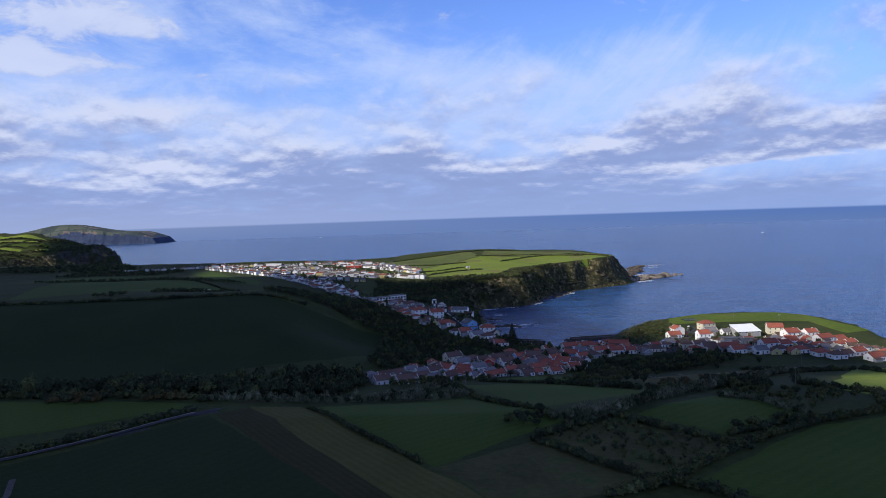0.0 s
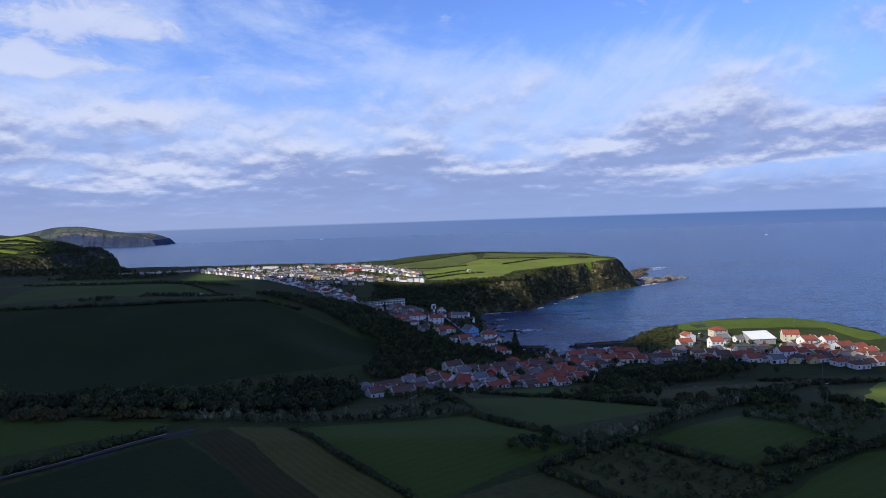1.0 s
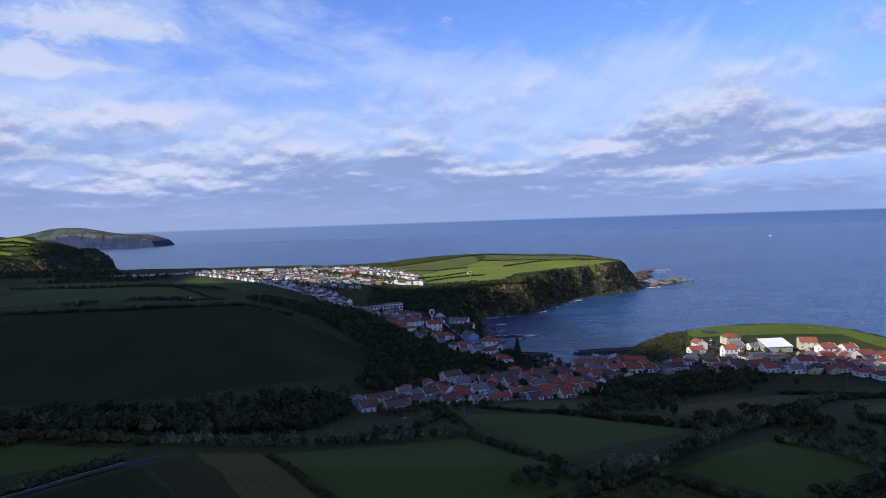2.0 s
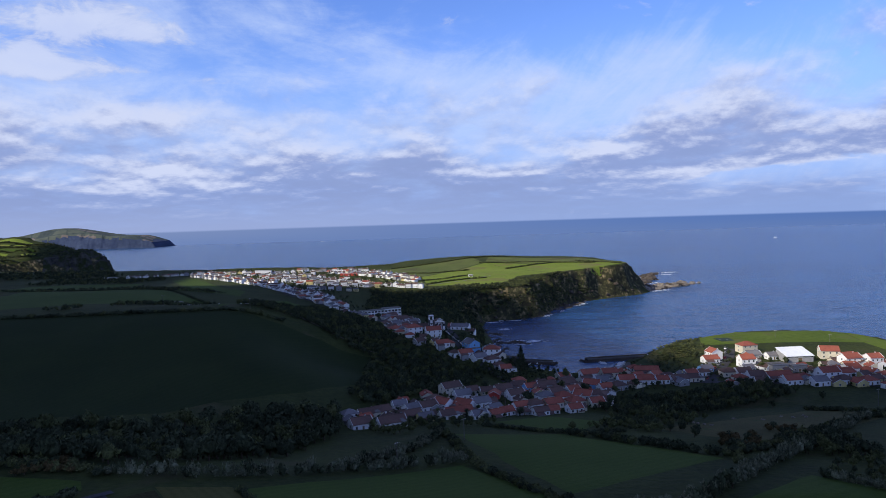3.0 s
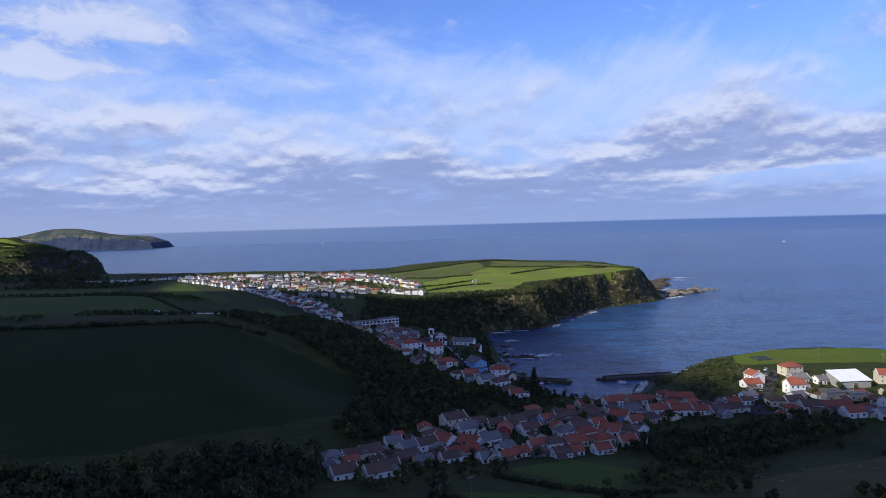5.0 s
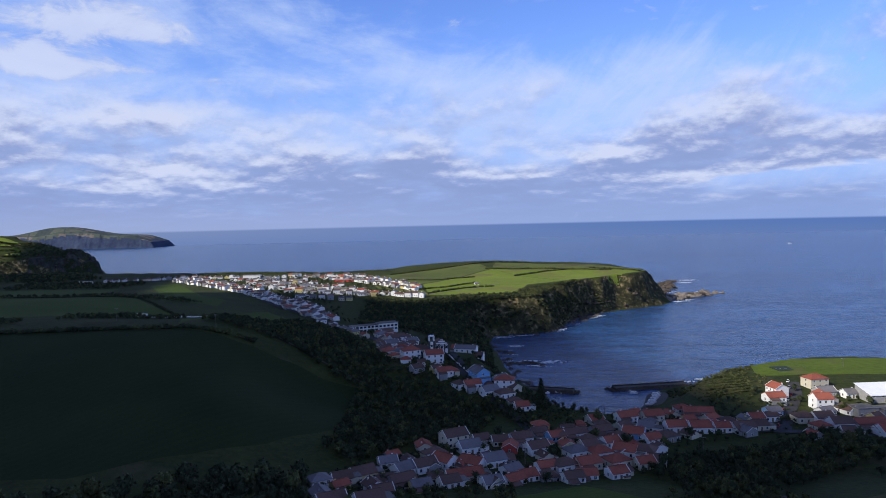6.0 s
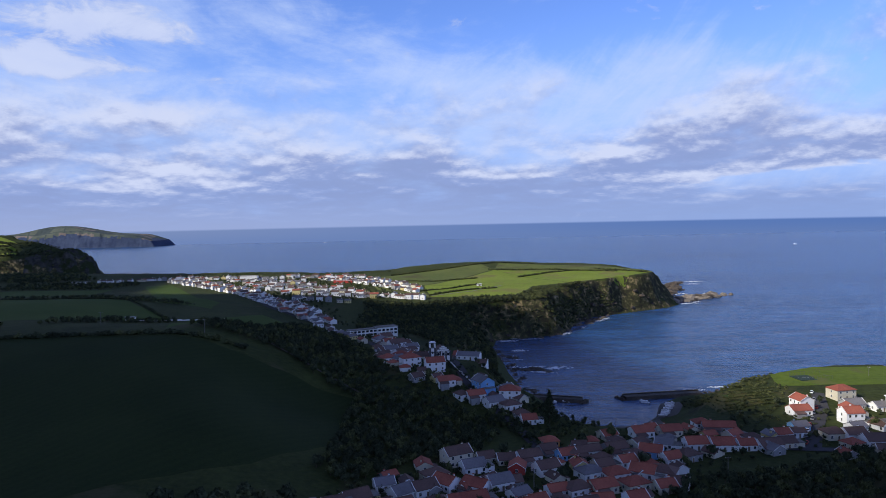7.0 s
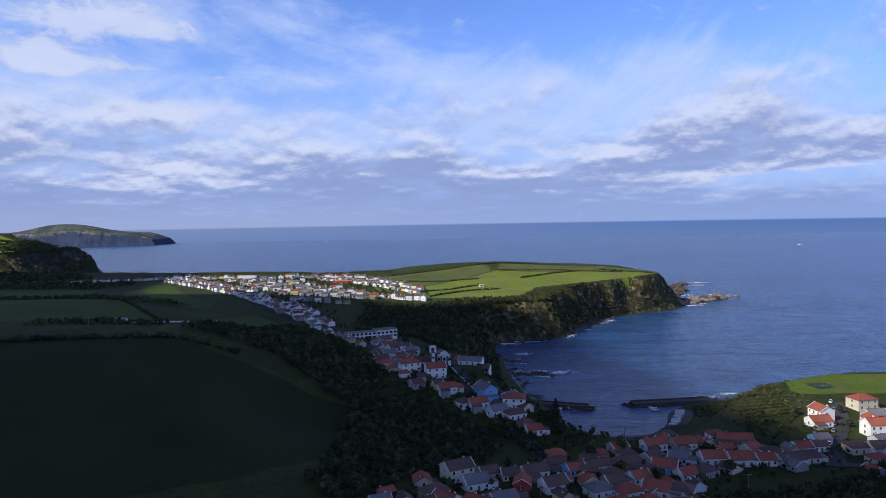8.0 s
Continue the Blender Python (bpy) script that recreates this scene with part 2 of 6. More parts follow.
def land_material():
    """Rough pasture on the flats, scrub and bare rock where it is steep."""
    m = surface("land", (0.022, 0.031, 0.010), (0.052, 0.064, 0.018), 0.35, 0.02, 0.95, 0.35, spot=(0.055, 0.055, 0.024), gloss=0.10)
    t = m.node_tree
    shade = t.nodes["Principled BSDF"]
    link = shade.inputs["Base Color"].links[0]
    grass = link.from_socket
    geo = t.nodes.new("ShaderNodeNewGeometry")
    steep = t.nodes.new("ShaderNodeSeparateXYZ")
    t.links.new(geo.outputs["True Normal"], steep.inputs[0])
    n = t.nodes.new("ShaderNodeTexNoise")
    t.links.new(geo.outputs["Position"], n.inputs["Vector"])
    n.inputs["Scale"].default_value, n.inputs["Detail"].default_value = 0.06, 8
    add = t.nodes.new("ShaderNodeMath")
    add.operation = "MULTIPLY_ADD"
    t.links.new(n.outputs["Fac"], add.inputs[0])
    add.inputs[1].default_value = 0.9
    t.links.new(steep.outputs[2], add.inputs[2])
    bare = t.nodes.new("ShaderNodeMapRange")
    t.links.new(add.outputs[0], bare.inputs[0])
    for k, v in ((1, 1.26), (2, 1.08), (3, 0.0), (4, 1.0)):
        bare.inputs[k].default_value = v
    ramp_node = t.nodes.new("ShaderNodeValToRGB")
    fine = t.nodes.new("ShaderNodeTexNoise")
    t.links.new(geo.outputs["Position"], fine.inputs["Vector"])
    fine.inputs["Scale"].default_value, fine.inputs["Detail"].default_value, fine.inputs["Roughness"].default_value = 0.12, 10, 0.7
    t.links.new(fine.outputs["Fac"], ramp_node.inputs[0])
    els = ramp_node.color_ramp.elements
    els[0].position, els[0].color = 0.42, (0.028, 0.026, 0.018, 1)
    els[1].position, els[1].color = 0.67, (0.30, 0.220, 0.125, 1)
    mid = els.new(0.53)
    mid.color = (0.055, 0.056, 0.024, 1)
    mix = t.nodes.new("ShaderNodeMix")
    mix.data_type = "RGBA"
    t.links.new(bare.outputs[0], mix.inputs["Factor"])
    t.links.new(grass, [s for s in mix.inputs if s.name == "A" and s.type == "RGBA"][0])
    t.links.new(ramp_node.outputs[0], [s for s in mix.inputs if s.name == "B" and s.type == "RGBA"][0])
    t.links.new([s for s in mix.outputs if s.type == "RGBA"][0], shade.inputs["Base Color"])
    return m


def sea_material():
    m = bpy.data.materials.new("sea_water")
    m.use_nodes = True
    t = m.node_tree
    shade = t.nodes["Principled BSDF"]
    shade.inputs["Roughness"].default_value, shade.inputs["IOR"].default_value = 0.26, 1.48
    shade.inputs["Specular IOR Level"].default_value = 0.95
    geo = t.nodes.new("ShaderNodeNewGeometry").outputs["Position"]
    stretch = t.nodes.new("ShaderNodeMapping")
    stretch.inputs["Scale"].default_value, stretch.inputs["Rotation"].default_value = (0.34, 1.0, 1.0), (0, 0, radians(8))
    t.links.new(geo, stretch.inputs["Vector"])
    heights = []
    for scale, detail in ((0.22, 6), (0.045, 7), (0.0035, 6)):
        n = t.nodes.new("ShaderNodeTexNoise")
        t.links.new(stretch.outputs[0], n.inputs["Vector"])
        n.inputs["Scale"].default_value, n.inputs["Detail"].default_value, n.inputs["Roughness"].default_value = scale, detail, 0.6
        heights.append(n.outputs["Fac"])
    normal = None
    for h, strength, dist in ((heights[1], 0.7, 9.0), (heights[0], 1.0, 3.5)):
        b = t.nodes.new("ShaderNodeBump")
        b.inputs["Strength"].default_value, b.inputs["Distance"].default_value = strength, dist
        t.links.new(h, b.inputs["Height"])
        if normal:
            t.links.new(normal, b.inputs["Normal"])
        normal = b.outputs[0]
    t.links.new(normal, shade.inputs["Normal"])
    # The light and dark of the ripples is also put into the base colour.
    c = t.nodes.new("ShaderNodeValToRGB")
    tone = None
    for h, share in ((heights[0], 0.36), (heights[1], 0.38), (heights[2], 0.26)):
        lanes = t.nodes.new("ShaderNodeMath")
        lanes.operation = "MULTIPLY_ADD"
        t.links.new(h, lanes.inputs[0])
        lanes.inputs[1].default_value, lanes.inputs[2].default_value = share, 0.0
        if tone:
            t.links.new(tone, lanes.inputs[2])
        tone = lanes.outputs[0]
    t.links.new(lanes.outputs[0], c.inputs[0])
    c.color_ramp.elements[0].position, c.color_ramp.elements[0].color = 0.41, (0.005, 0.026, 0.080, 1)
    c.color_ramp.elements[1].position, c.color_ramp.elements[1].color = 0.59, (0.020, 0.086, 0.222, 1)
    t.links.new(c.outputs[0], shade.inputs["Base Color"])
    return m


LAND, SEA = land_material(), sea_material()
# Grass darkened in its colour for the deep shade over the near left land.
SHADED_PASTURE = surface("pasture", (0.015, 0.025, 0.007), (0.027, 0.040, 0.011), 0.8, 0.02, 0.95, 0.3, rows=(5.0, 35, 0.22), gloss=0.10)
MEADOW = surface("meadow", (0.037, 0.065, 0.010), (0.061, 0.093, 0.016), 0.8, 0.025, 0.95, 0.3, rows=(4.0, 55, 0.25), gloss=0.10)
DRY_PASTURE = surface("dry_pasture", (0.075, 0.100, 0.028), (0.125, 0.140, 0.045), 0.2, 0.012, 0.95, 0.3, spot=(0.075, 0.075, 0.035), spot_at=0.56, gloss=0.10)
CRAG = surface("crag_rock", (0.018, 0.020, 0.019), (0.085, 0.080, 0.070), 0.12, 0.02, 0.95, 0.6, spot=(0.028, 0.036, 0.014), spot_at=0.50, gloss=0.10)
TIP_GRASS = surface("cliff_top_grass", (0.066, 0.100, 0.014), (0.105, 0.145, 0.022), 0.25, 0.02, 0.95, 0.3, spot=(0.10, 0.11, 0.035), spot_at=0.6, gloss=0.10)
# Lit copy of the pasture: part of the sunshine is put into this colour.
SUNLIT_PASTURE = surface("sunlit_pasture", (0.115, 0.160, 0.024), (0.175, 0.222, 0.036), 0.22, 0.014, 0.95, 0.2, spot=(0.145, 0.145, 0.045), spot_at=0.58, gloss=0.10)
ROUGH_PASTURE = surface("rough_pasture", (0.048, 0.049, 0.017), (0.088, 0.084, 0.031), 0.6, 0.05, 0.95, 0.4, spot=(0.04, 0.075, 0.02), gloss=0.10)
STUBBLE = surface("stubble", (0.062, 0.064, 0.016), (0.100, 0.094, 0.028), 0.7, 0.04, 0.95, 0.3, rows=(2.6, -36, 0.35), gloss=0.10)
TILLED = surface("tilled_soil", (0.028, 0.027, 0.009), (0.048, 0.043, 0.015), 0.7, 0.05, 0.95, 0.4, rows=(2.2, -36, 0.4), gloss=0.10)
# Distance haze is put into these four colours, and shade into the cliff's.
HAZY_CLIFF = surface("hazy_cliff", (0.024, 0.036, 0.074), (0.050, 0.068, 0.118), 0.06, 0.012, 0.95, 0.4, gloss=0.10)
HAZY_GRASS = surface("hazy_grass", (0.060, 0.076, 0.068), (0.090, 0.104, 0.084), 0.05, 0.008, 0.95, 0.2, gloss=0.10)
HAZY_TAN = surface("hazy_bare_soil", (0.13, 0.11, 0.10), (0.17, 0.145, 0.13), 0.05, 0.01, 0.95, 0.2, gloss=0.10)
HAZY_SCRUB = surface("hazy_scrub", (0.038, 0.052, 0.056), (0.060, 0.075, 0.072), 0.05, 0.01, 0.95, 0.3, gloss=0.10)
LEAF = leafy("dark_leaves", (0.022, 0.030, 0.018), (0.070, 0.084, 0.044))
LEAF_OLIVE = leafy("olive_leaves", (0.042, 0.052, 0.022), (0.118, 0.128, 0.052))
LEAF_CANE = leafy("cane_leaves", (0.070, 0.082, 0.048), (0.185, 0.195, 0.125))
LEAF_RUST = leafy("rusty_leaves", (0.050, 0.040, 0.018), (0.115, 0.085, 0.036))
BARK = surface("bark", (0.05, 0.04, 0.03), (0.11, 0.085, 0.06), 3.0, 0.5, 0.95, 0.5, gloss=0.10)
ASPHALT = surface("asphalt", (0.04, 0.04, 0.043), (0.07, 0.07, 0.075), 2.0, 0.1, 0.9, 0.2, gloss=0.08)
GRAVEL = surface("pale_gravel", (0.13, 0.12, 0.11), (0.24, 0.22, 0.20), 2.0, 0.1, 0.95, 0.3, gloss=0.08)
SAND = surface("dark_sand", (0.05, 0.045, 0.04), (0.10, 0.09, 0.08), 1.0, 0.06, 0.9, 0.2)
BASALT = surface("basalt", (0.025, 0.022, 0.020), (0.12, 0.095, 0.07), 0.6, 0.08, 0.85, 0.6)
TAN_ROCK = surface("tan_rock", (0.075, 0.065, 0.060), (0.27, 0.235, 0.195), 0.5, 0.08, 0.9, 0.6)
CONCRETE = surface("harbour_concrete", (0.09, 0.085, 0.08), (0.20, 0.19, 0.175), 1.0, 0.15, 0.9, 0.2)
FOAM = surface("foam", (0.55, 0.60, 0.66), (0.85, 0.88, 0.92), 0.6, 0.1, 0.6, 0.3)
WHITE_WALL = surface("white_wall", (0.70, 0.70, 0.70), (0.86, 0.86, 0.86), 1.2, 0.25, 0.85, 0.05, vary=0.3)
CREAM_WALL = surface("cream_wall", (0.50, 0.46, 0.36), (0.68, 0.63, 0.50), 1.2, 0.25, 0.85, 0.05, vary=0.3)
YELLOW_WALL = surface("yellow_wall", (0.56, 0.47, 0.20), (0.68, 0.58, 0.28), 1.2, 0.25, 0.85, 0.05)
BLUE_WALL = surface("blue_wall", (0.16, 0.36, 0.62), (0.24, 0.46, 0.74), 1.2, 0.25, 0.85, 0.05)
ORANGE_WALL = surface("orange_wall", (0.55, 0.26, 0.07), (0.66, 0.33, 0.10), 1.2, 0.25, 0.85, 0.05)
RED_WALL = surface("red_wall", (0.40, 0.05, 0.04), (0.50, 0.08, 0.06), 1.2, 0.25, 0.85, 0.05)
GREY_WALL = surface("grey_wall", (0.22, 0.22, 0.23), (0.36, 0.36, 0.37), 1.2, 0.25, 0.9, 0.1, vary=0.3)
WALLS = {"white": WHITE_WALL, "cream": CREAM_WALL, "yellow": YELLOW_WALL, "blue": BLUE_WALL, "orange": ORANGE_WALL, "red": RED_WALL, "grey": GREY_WALL}
RED_TILE = surface("red_tile", (0.19, 0.055, 0.038), (0.38, 0.115, 0.072), 1.6, 0.15, 0.85, 0.3, vary=0.4)
BROWN_TILE = surface("brown_tile", (0.075, 0.050, 0.044), (0.16, 0.095, 0.075), 1.6, 0.15, 0.85, 0.3, vary=0.4)
GREY_TILE = surface("grey_tile", (0.11, 0.105, 0.11), (0.21, 0.20, 0.21), 1.6, 0.15, 0.85, 0.3, vary=0.4)
ROOFS = {"red": RED_TILE, "brown": BROWN_TILE, "grey": GREY_TILE}
MORTAR = surface("white_mortar", (0.58, 0.58, 0.57), (0.75, 0.75, 0.74), 1.5, 0.3, 0.9, 0.1)
TRIM = surface("painted_trim", (0.55, 0.55, 0.55), (0.72, 0.72, 0.72), 2.0, 0.3, 0.6, 0.0)
DARK_TRIM = surface("dark_stone_trim", (0.05, 0.05, 0.05), (0.10, 0.10, 0.10), 2.0, 0.3, 0.8, 0.1)
SHEET = surface("white_roof_sheet", (0.70, 0.72, 0.74), (0.82, 0.84, 0.86), 0.8, 0.1, 0.45, 0.02)
COURT = surface("court_green", (0.014, 0.030, 0.020), (0.024, 0.046, 0.030), 0.8, 0.08, 0.85, 0.05)
TIMBER = surface("weathered_timber", (0.12, 0.09, 0.06), (0.24, 0.18, 0.12), 4.0, 0.5, 0.9, 0.2)
STEEL = surface("galvanised_steel", (0.30, 0.31, 0.32), (0.45, 0.46, 0.47), 3.0, 0.4, 0.45, 0.0, metal=0.8)
CLOUD = surface("cloud", (0.55, 0.56, 0.58), (0.75, 0.76, 0.78), 0.01, 0.002, 1.0, 0.0, gloss=0.0)
GLASS = bpy.data.materials.new("window_glass")
GLASS.use_nodes = True
_g = GLASS.node_tree.nodes["Principled BSDF"]
_g.inputs["Base Color"].default_value, _g.inputs["Roughness"].default_value = (0.02, 0.025, 0.03, 1), 0.06


# ---- terrain: heights and the shore ----
COAST = [(-4900, 3000), (-2600, 2700), (-1700, 2400), (-1400, 2180), (-1225, 2120), (-1080, 2095), (-984, 2055), (-958, 2005), (-972, 1962), (-1030, 1915), (-1150, 1840),
         (-1220, 1700), (-1120, 1560), (-900, 1480), (-680, 1440), (-494, 1395), (-347, 1390), (-195, 1350), (-101, 1345), (19, 1415),
         (135, 1405), (278, 1312), (330, 1262), (332, 1206), (304, 1166), (262, 1140), (222, 1112), (178, 1084), (142, 1020), (116, 955), (84, 939),
         (41, 926), (36, 880), (40, 831), (43, 769), (49, 711), (59, 687), (64, 659), (67, 641)]
COAST += [(71, 620), (89, 612), (114, 616), (128, 633), (140, 663), (160, 684), (196, 695), (232, 680), (282, 675), (325, 661),
          (350, 622), (360, 580), (346, 500), (375, 420), (470, 330), (700, 150), (1500, -150), (4900, -900)]


def ramp(a, b, v):
    t = np.clip((v - a) / (b - a), 0, 1)
    return t * t * (3 - 2 * t)


def lattice(ix, iy, seed):
    h = np.sin(ix * 127.1 + iy * 311.7 + seed * 74.7) * 43758.5453
    return h - np.floor(h)


def grain(x, y, size, seed=0):
    """Smooth value noise from -1 to 1."""
    u, v = x / size, y / size
    iu, iv = np.floor(u), np.floor(v)
    fu, fv = u - iu, v - iv
    fu, fv = fu * fu * (3 - 2 * fu), fv * fv * (3 - 2 * fv)
    a, b = lattice(iu, iv, seed), lattice(iu + 1, iv, seed)
    c, d = lattice(iu, iv + 1, seed), lattice(iu + 1, iv + 1, seed)
    return 2 * ((a + (b - a) * fu) * (1 - fv) + (c + (d - c) * fu) * fv) - 1


def coast_distance(x, y):
    """Signed distance to the shore, positive on land."""
    pts = COAST + [(4900, -4900), (-4900, -4900)]
    best, inside = np.full(x.shape, 1e9), np.zeros(x.shape, bool)
    for k in range(len(pts)):
        (ax, ay), (bx, by) = pts[k], pts[(k + 1) % len(pts)]
        t = np.clip(((x - ax) * (bx - ax) + (y - ay) * (by - ay)) / ((bx - ax) ** 2 + (by - ay) ** 2), 0, 1)
        best = np.minimum(best, np.hypot(x - ax - t * (bx - ax), y - ay - t * (by - ay)))
        if ay != by:
            inside ^= ((ay > y) != (by > y)) & (x < (bx - ax) * (y - ay) / (by - ay) + ax)
    return np.where(inside, best, -best)


def mound(x, y, cx, cy, rx, ry, h):
    return h * np.exp(-((x - cx) / rx) ** 2 - ((y - cy) / ry) ** 2)


def ground(x, y):
    """Height of the land over the sea."""
    x, y = np.asarray(x, float), np.asarray(y, float)
    d = coast_distance(x, y)
    d = d + (9.0 - 20.0 * np.abs(grain(x, y, 38, 1)) + 4.5 - 9.0 * np.abs(grain(x, y, 17, 2))) * ramp(-5, 25, d) * ramp(760, 900, y)
    d = d + (10 - 22 * np.abs(grain(x, y, 60, 21)) - 12 * np.abs(grain(x, y, 24, 22))) * ramp(0, 40, d) * ramp(-850, -950, x)
    d = d + (7 - 22 * np.abs(grain(x, y, 70, 31))) * ramp(-5, 25, d) * ramp(1000, 1080, y) * ramp(60, 140, x)
    # right of the valley: fields, then the harbour village, the church spur and the cape
    east = 58 - 35 * np.clip((y - 250) / 195, 0, 1) + 4 * ramp(120, 260, x) * ramp(470, 620, y)
    east = east + (13 * ramp(540, 640, y) + 8 * ramp(800, 1150, y)) * (1 - ramp(60, 130, x) * (1 - ramp(800, 900, y)))
    east = east + mound(x, y, -22, 612, 45, 40, 4) + mound(x, y, 40, 1350, 210, 110, 15) - mound(x, y, -20, 860, 75, 90, 12)
    # left of it: a wooded ravine, a long field rising behind it, then flat land
    west = 57 - 22 * ramp(285, 370, y) + 29 * ramp(395, 620, y) - 16 * ramp(680, 1150, y)
    edge = -140 - 40 * ramp(470, 590, y)
    w = ramp(edge, edge + 125, x) * (1 - ramp(640, 760, y)) + ramp(-420, -40, x) * ramp(640, 760, y)
    h = west * (1 - w) + east * w
    h = h + 64 * np.clip((y - 1845) / 210, 0, 1) * (1 - ramp(-1270, -955, x)) - mound(x, y, -960, 2000, 70, 120, 12) + 6 * grain(x, y, 60, 11) * ramp(1700, 1850, y)
    # the crag that ends the far hill steps down to the sea
    crag = np.interp(x, (-1220, -1143, -1082, -1052, -1048, -1037, -1007, -1002, -986, -980, -962), (86, 73, 67, 64, 56, 63, 58, 46, 50, 40, 34)) + 9 * grain(x, y, 30, 17) - 14 * np.abs(grain(x, y, 17, 18)) + 5
    h = np.maximum(h, crag * ramp(1880, 1950, y) * ramp(-1260, -1190, x) * (1 - ramp(-900, -880, x)))
    h = h + 0.9 * grain(x, y, 90, 3) + 0.35 * grain(x, y, 33, 4)
    k = 1.6 + 0.8 * ramp(1000, 1100, y) * ramp(80, 200, x) * (1 - ramp(255, 300, x)) + 1.4 * ramp(-800, -900, x) - mound(x, y, 94, 571, 78, 93, 1.40) - mound(x, y, 25, 720, 75, 120, 1.0) - mound(x, y, 186, 668, 62, 62, 1.32) - mound(x, y, 30, 880, 60, 70, 0.7) - mound(x, y, 325, 1225, 70, 75, 0.85)
    return np.where(d > 0, np.minimum(h, np.maximum(k, 0.15) * d), np.maximum(-14, 0.5 * d))


# ---- the land and the sea ----
def axis(lo, a, b, hi, step, growth=1.03):
    mid, left, right = list(np.arange(a, b + step, step)), [], []
    s, v = step, a
    while v > lo:
        s *= growth
        v -= s
        left.append(max(v, lo))
    s, v = step, mid[-1]
    while v < hi:
        s *= growth
        v += s
        right.append(min(v, hi))
    return np.array(left[::-1] + mid + right)


def link_mesh(name, verts, faces, mats, smooth=False, parent=None, slots=None):
    me = bpy.data.meshes.new(name)
    me.from_pydata(verts, [], faces)
    for m in mats if isinstance(mats, (list, tuple)) else [mats]:
        me.materials.append(m)
    if slots is not None:
        me.polygons.foreach_set("material_index", np.asarray(slots, np.int32))
    if smooth:
        me.polygons.foreach_set("use_smooth", np.ones(len(me.polygons), bool))
    ob = new(name, me)
    if parent:
        ob.parent = parent
    return ob


def part(name, bm, material, parent, label=""):
    me = bpy.data.meshes.new(name)
    bm.to_mesh(me)
    bm.free()
    me.materials.append(material)
    ob = new(name, me)
    ob.parent = parent
    return tagged(ob, label)


def sheet(name, X, Y, Z, mat, smooth=True):
    n, m = X.shape
    i = (np.arange(n - 1)[:, None] * m + np.arange(m - 1)[None]).ravel()
    return link_mesh(name, np.stack([X, Y, Z], -1).reshape(-1, 3).tolist(), np.stack([i, i + 1, i + m + 1, i + m], -1).tolist(), mat, smooth)


gx, gy = np.meshgrid(axis(-4900, -480, 380, 4900, 4.4, 1.035), axis(-4900, 140, 1430, 4900, 4.4, 1.035))
land = sheet("ground", gx, gy, ground(gx, gy), LAND)
tagged(land, "rough green farmland ending in brown sea cliffs", "ground", kind="structure")
wx, wy = np.meshgrid(axis(-4900, -100, 300, 4900, 20, 1.1), axis(-4900, 600, 1300, 4900, 20, 1.1))
tagged(sheet("water", wx, wy, 0 * wx, SEA), "dark blue rippled open sea", "sea", kind="structure")


cx_, cy_ = np.meshgrid(np.arange(-1092, -945, 2.0), np.arange(1850, 2090, 3.2))
crag_z = ground(cx_, cy_)
crag_z = crag_z + np.where(crag_z > 3, 1.6 + 2.2 * grain(cx_, cy_, 7, 19), -1.5)
crag = sheet("crag", cx_, cy_, crag_z, CRAG, smooth=False)
tagged(crag, "ragged dark lava crag dropping into the sea", "crag", kind="structure")


def height(x, y):
    return float(ground(np.array([x]), np.array([y]))[0])


def drape(name, corners, mat, label, lift=0.16, step=4.0, category="field"):
    """A four-cornered piece of land laid over the ground."""
    a, b, c, d = (np.array(p, float) for p in corners)
    nu = max(2, int(max(np.linalg.norm(b - a), np.linalg.norm(c - d)) / step))
    nv = max(2, int(max(np.linalg.norm(d - a), np.linalg.norm(c - b)) / step))
    U, V = np.meshgrid(np.linspace(0, 1, nu + 1), np.linspace(0, 1, nv + 1))
    X = (1 - V) * ((1 - U) * a[0] + U * b[0]) + V * ((1 - U) * d[0] + U * c[0])
    Y = (1 - V) * ((1 - U) * a[1] + U * b[1]) + V * ((1 - U) * d[1] + U * c[1])
    edge = np.minimum(np.minimum(U, 1 - U), np.minimum(V, 1 - V)) > 0
    X = X + np.where(edge, 0, 1.2 * grain(X, Y, 14, 9))
    Y = Y + np.where(edge, 0, 1.2 * grain(X, Y, 14, 10))
    return tagged(sheet(name, X, Y, ground(X, Y) + np.where(edge, lift, 0.3 * lift), mat), label, category, kind="structure")


def strip(name, line, width, mat, label, lift=0.35, category="road"):
    """A road or path laid along a line."""
    pts = []
    for (ax, ay), (bx, by) in zip(line[:-1], line[1:]):
        n = max(2, int(math.hypot(bx - ax, by - ay) / 4))
        pts += [(ax + (bx - ax) * k / n, ay + (by - ay) * k / n) for k in range(n)]
    pts = np.array(pts + [line[-1]], float)
    way = np.gradient(pts, axis=0)
    way /= np.linalg.norm(way, axis=1)[:, None]
    side = np.stack([-way[:, 1], way[:, 0]], -1)
    off = np.array([-0.5, -0.2, 0.2, 0.5]) * width
    X = pts[:, :1] + side[:, :1] * off
    Y = pts[:, 1:] + side[:, 1:] * off
    Z = ground(X, Y)
    Z = np.maximum(Z, Z.mean(1, keepdims=True)) + lift
    return tagged(sheet(name, X, Y, Z, mat), label, category, kind="structure")


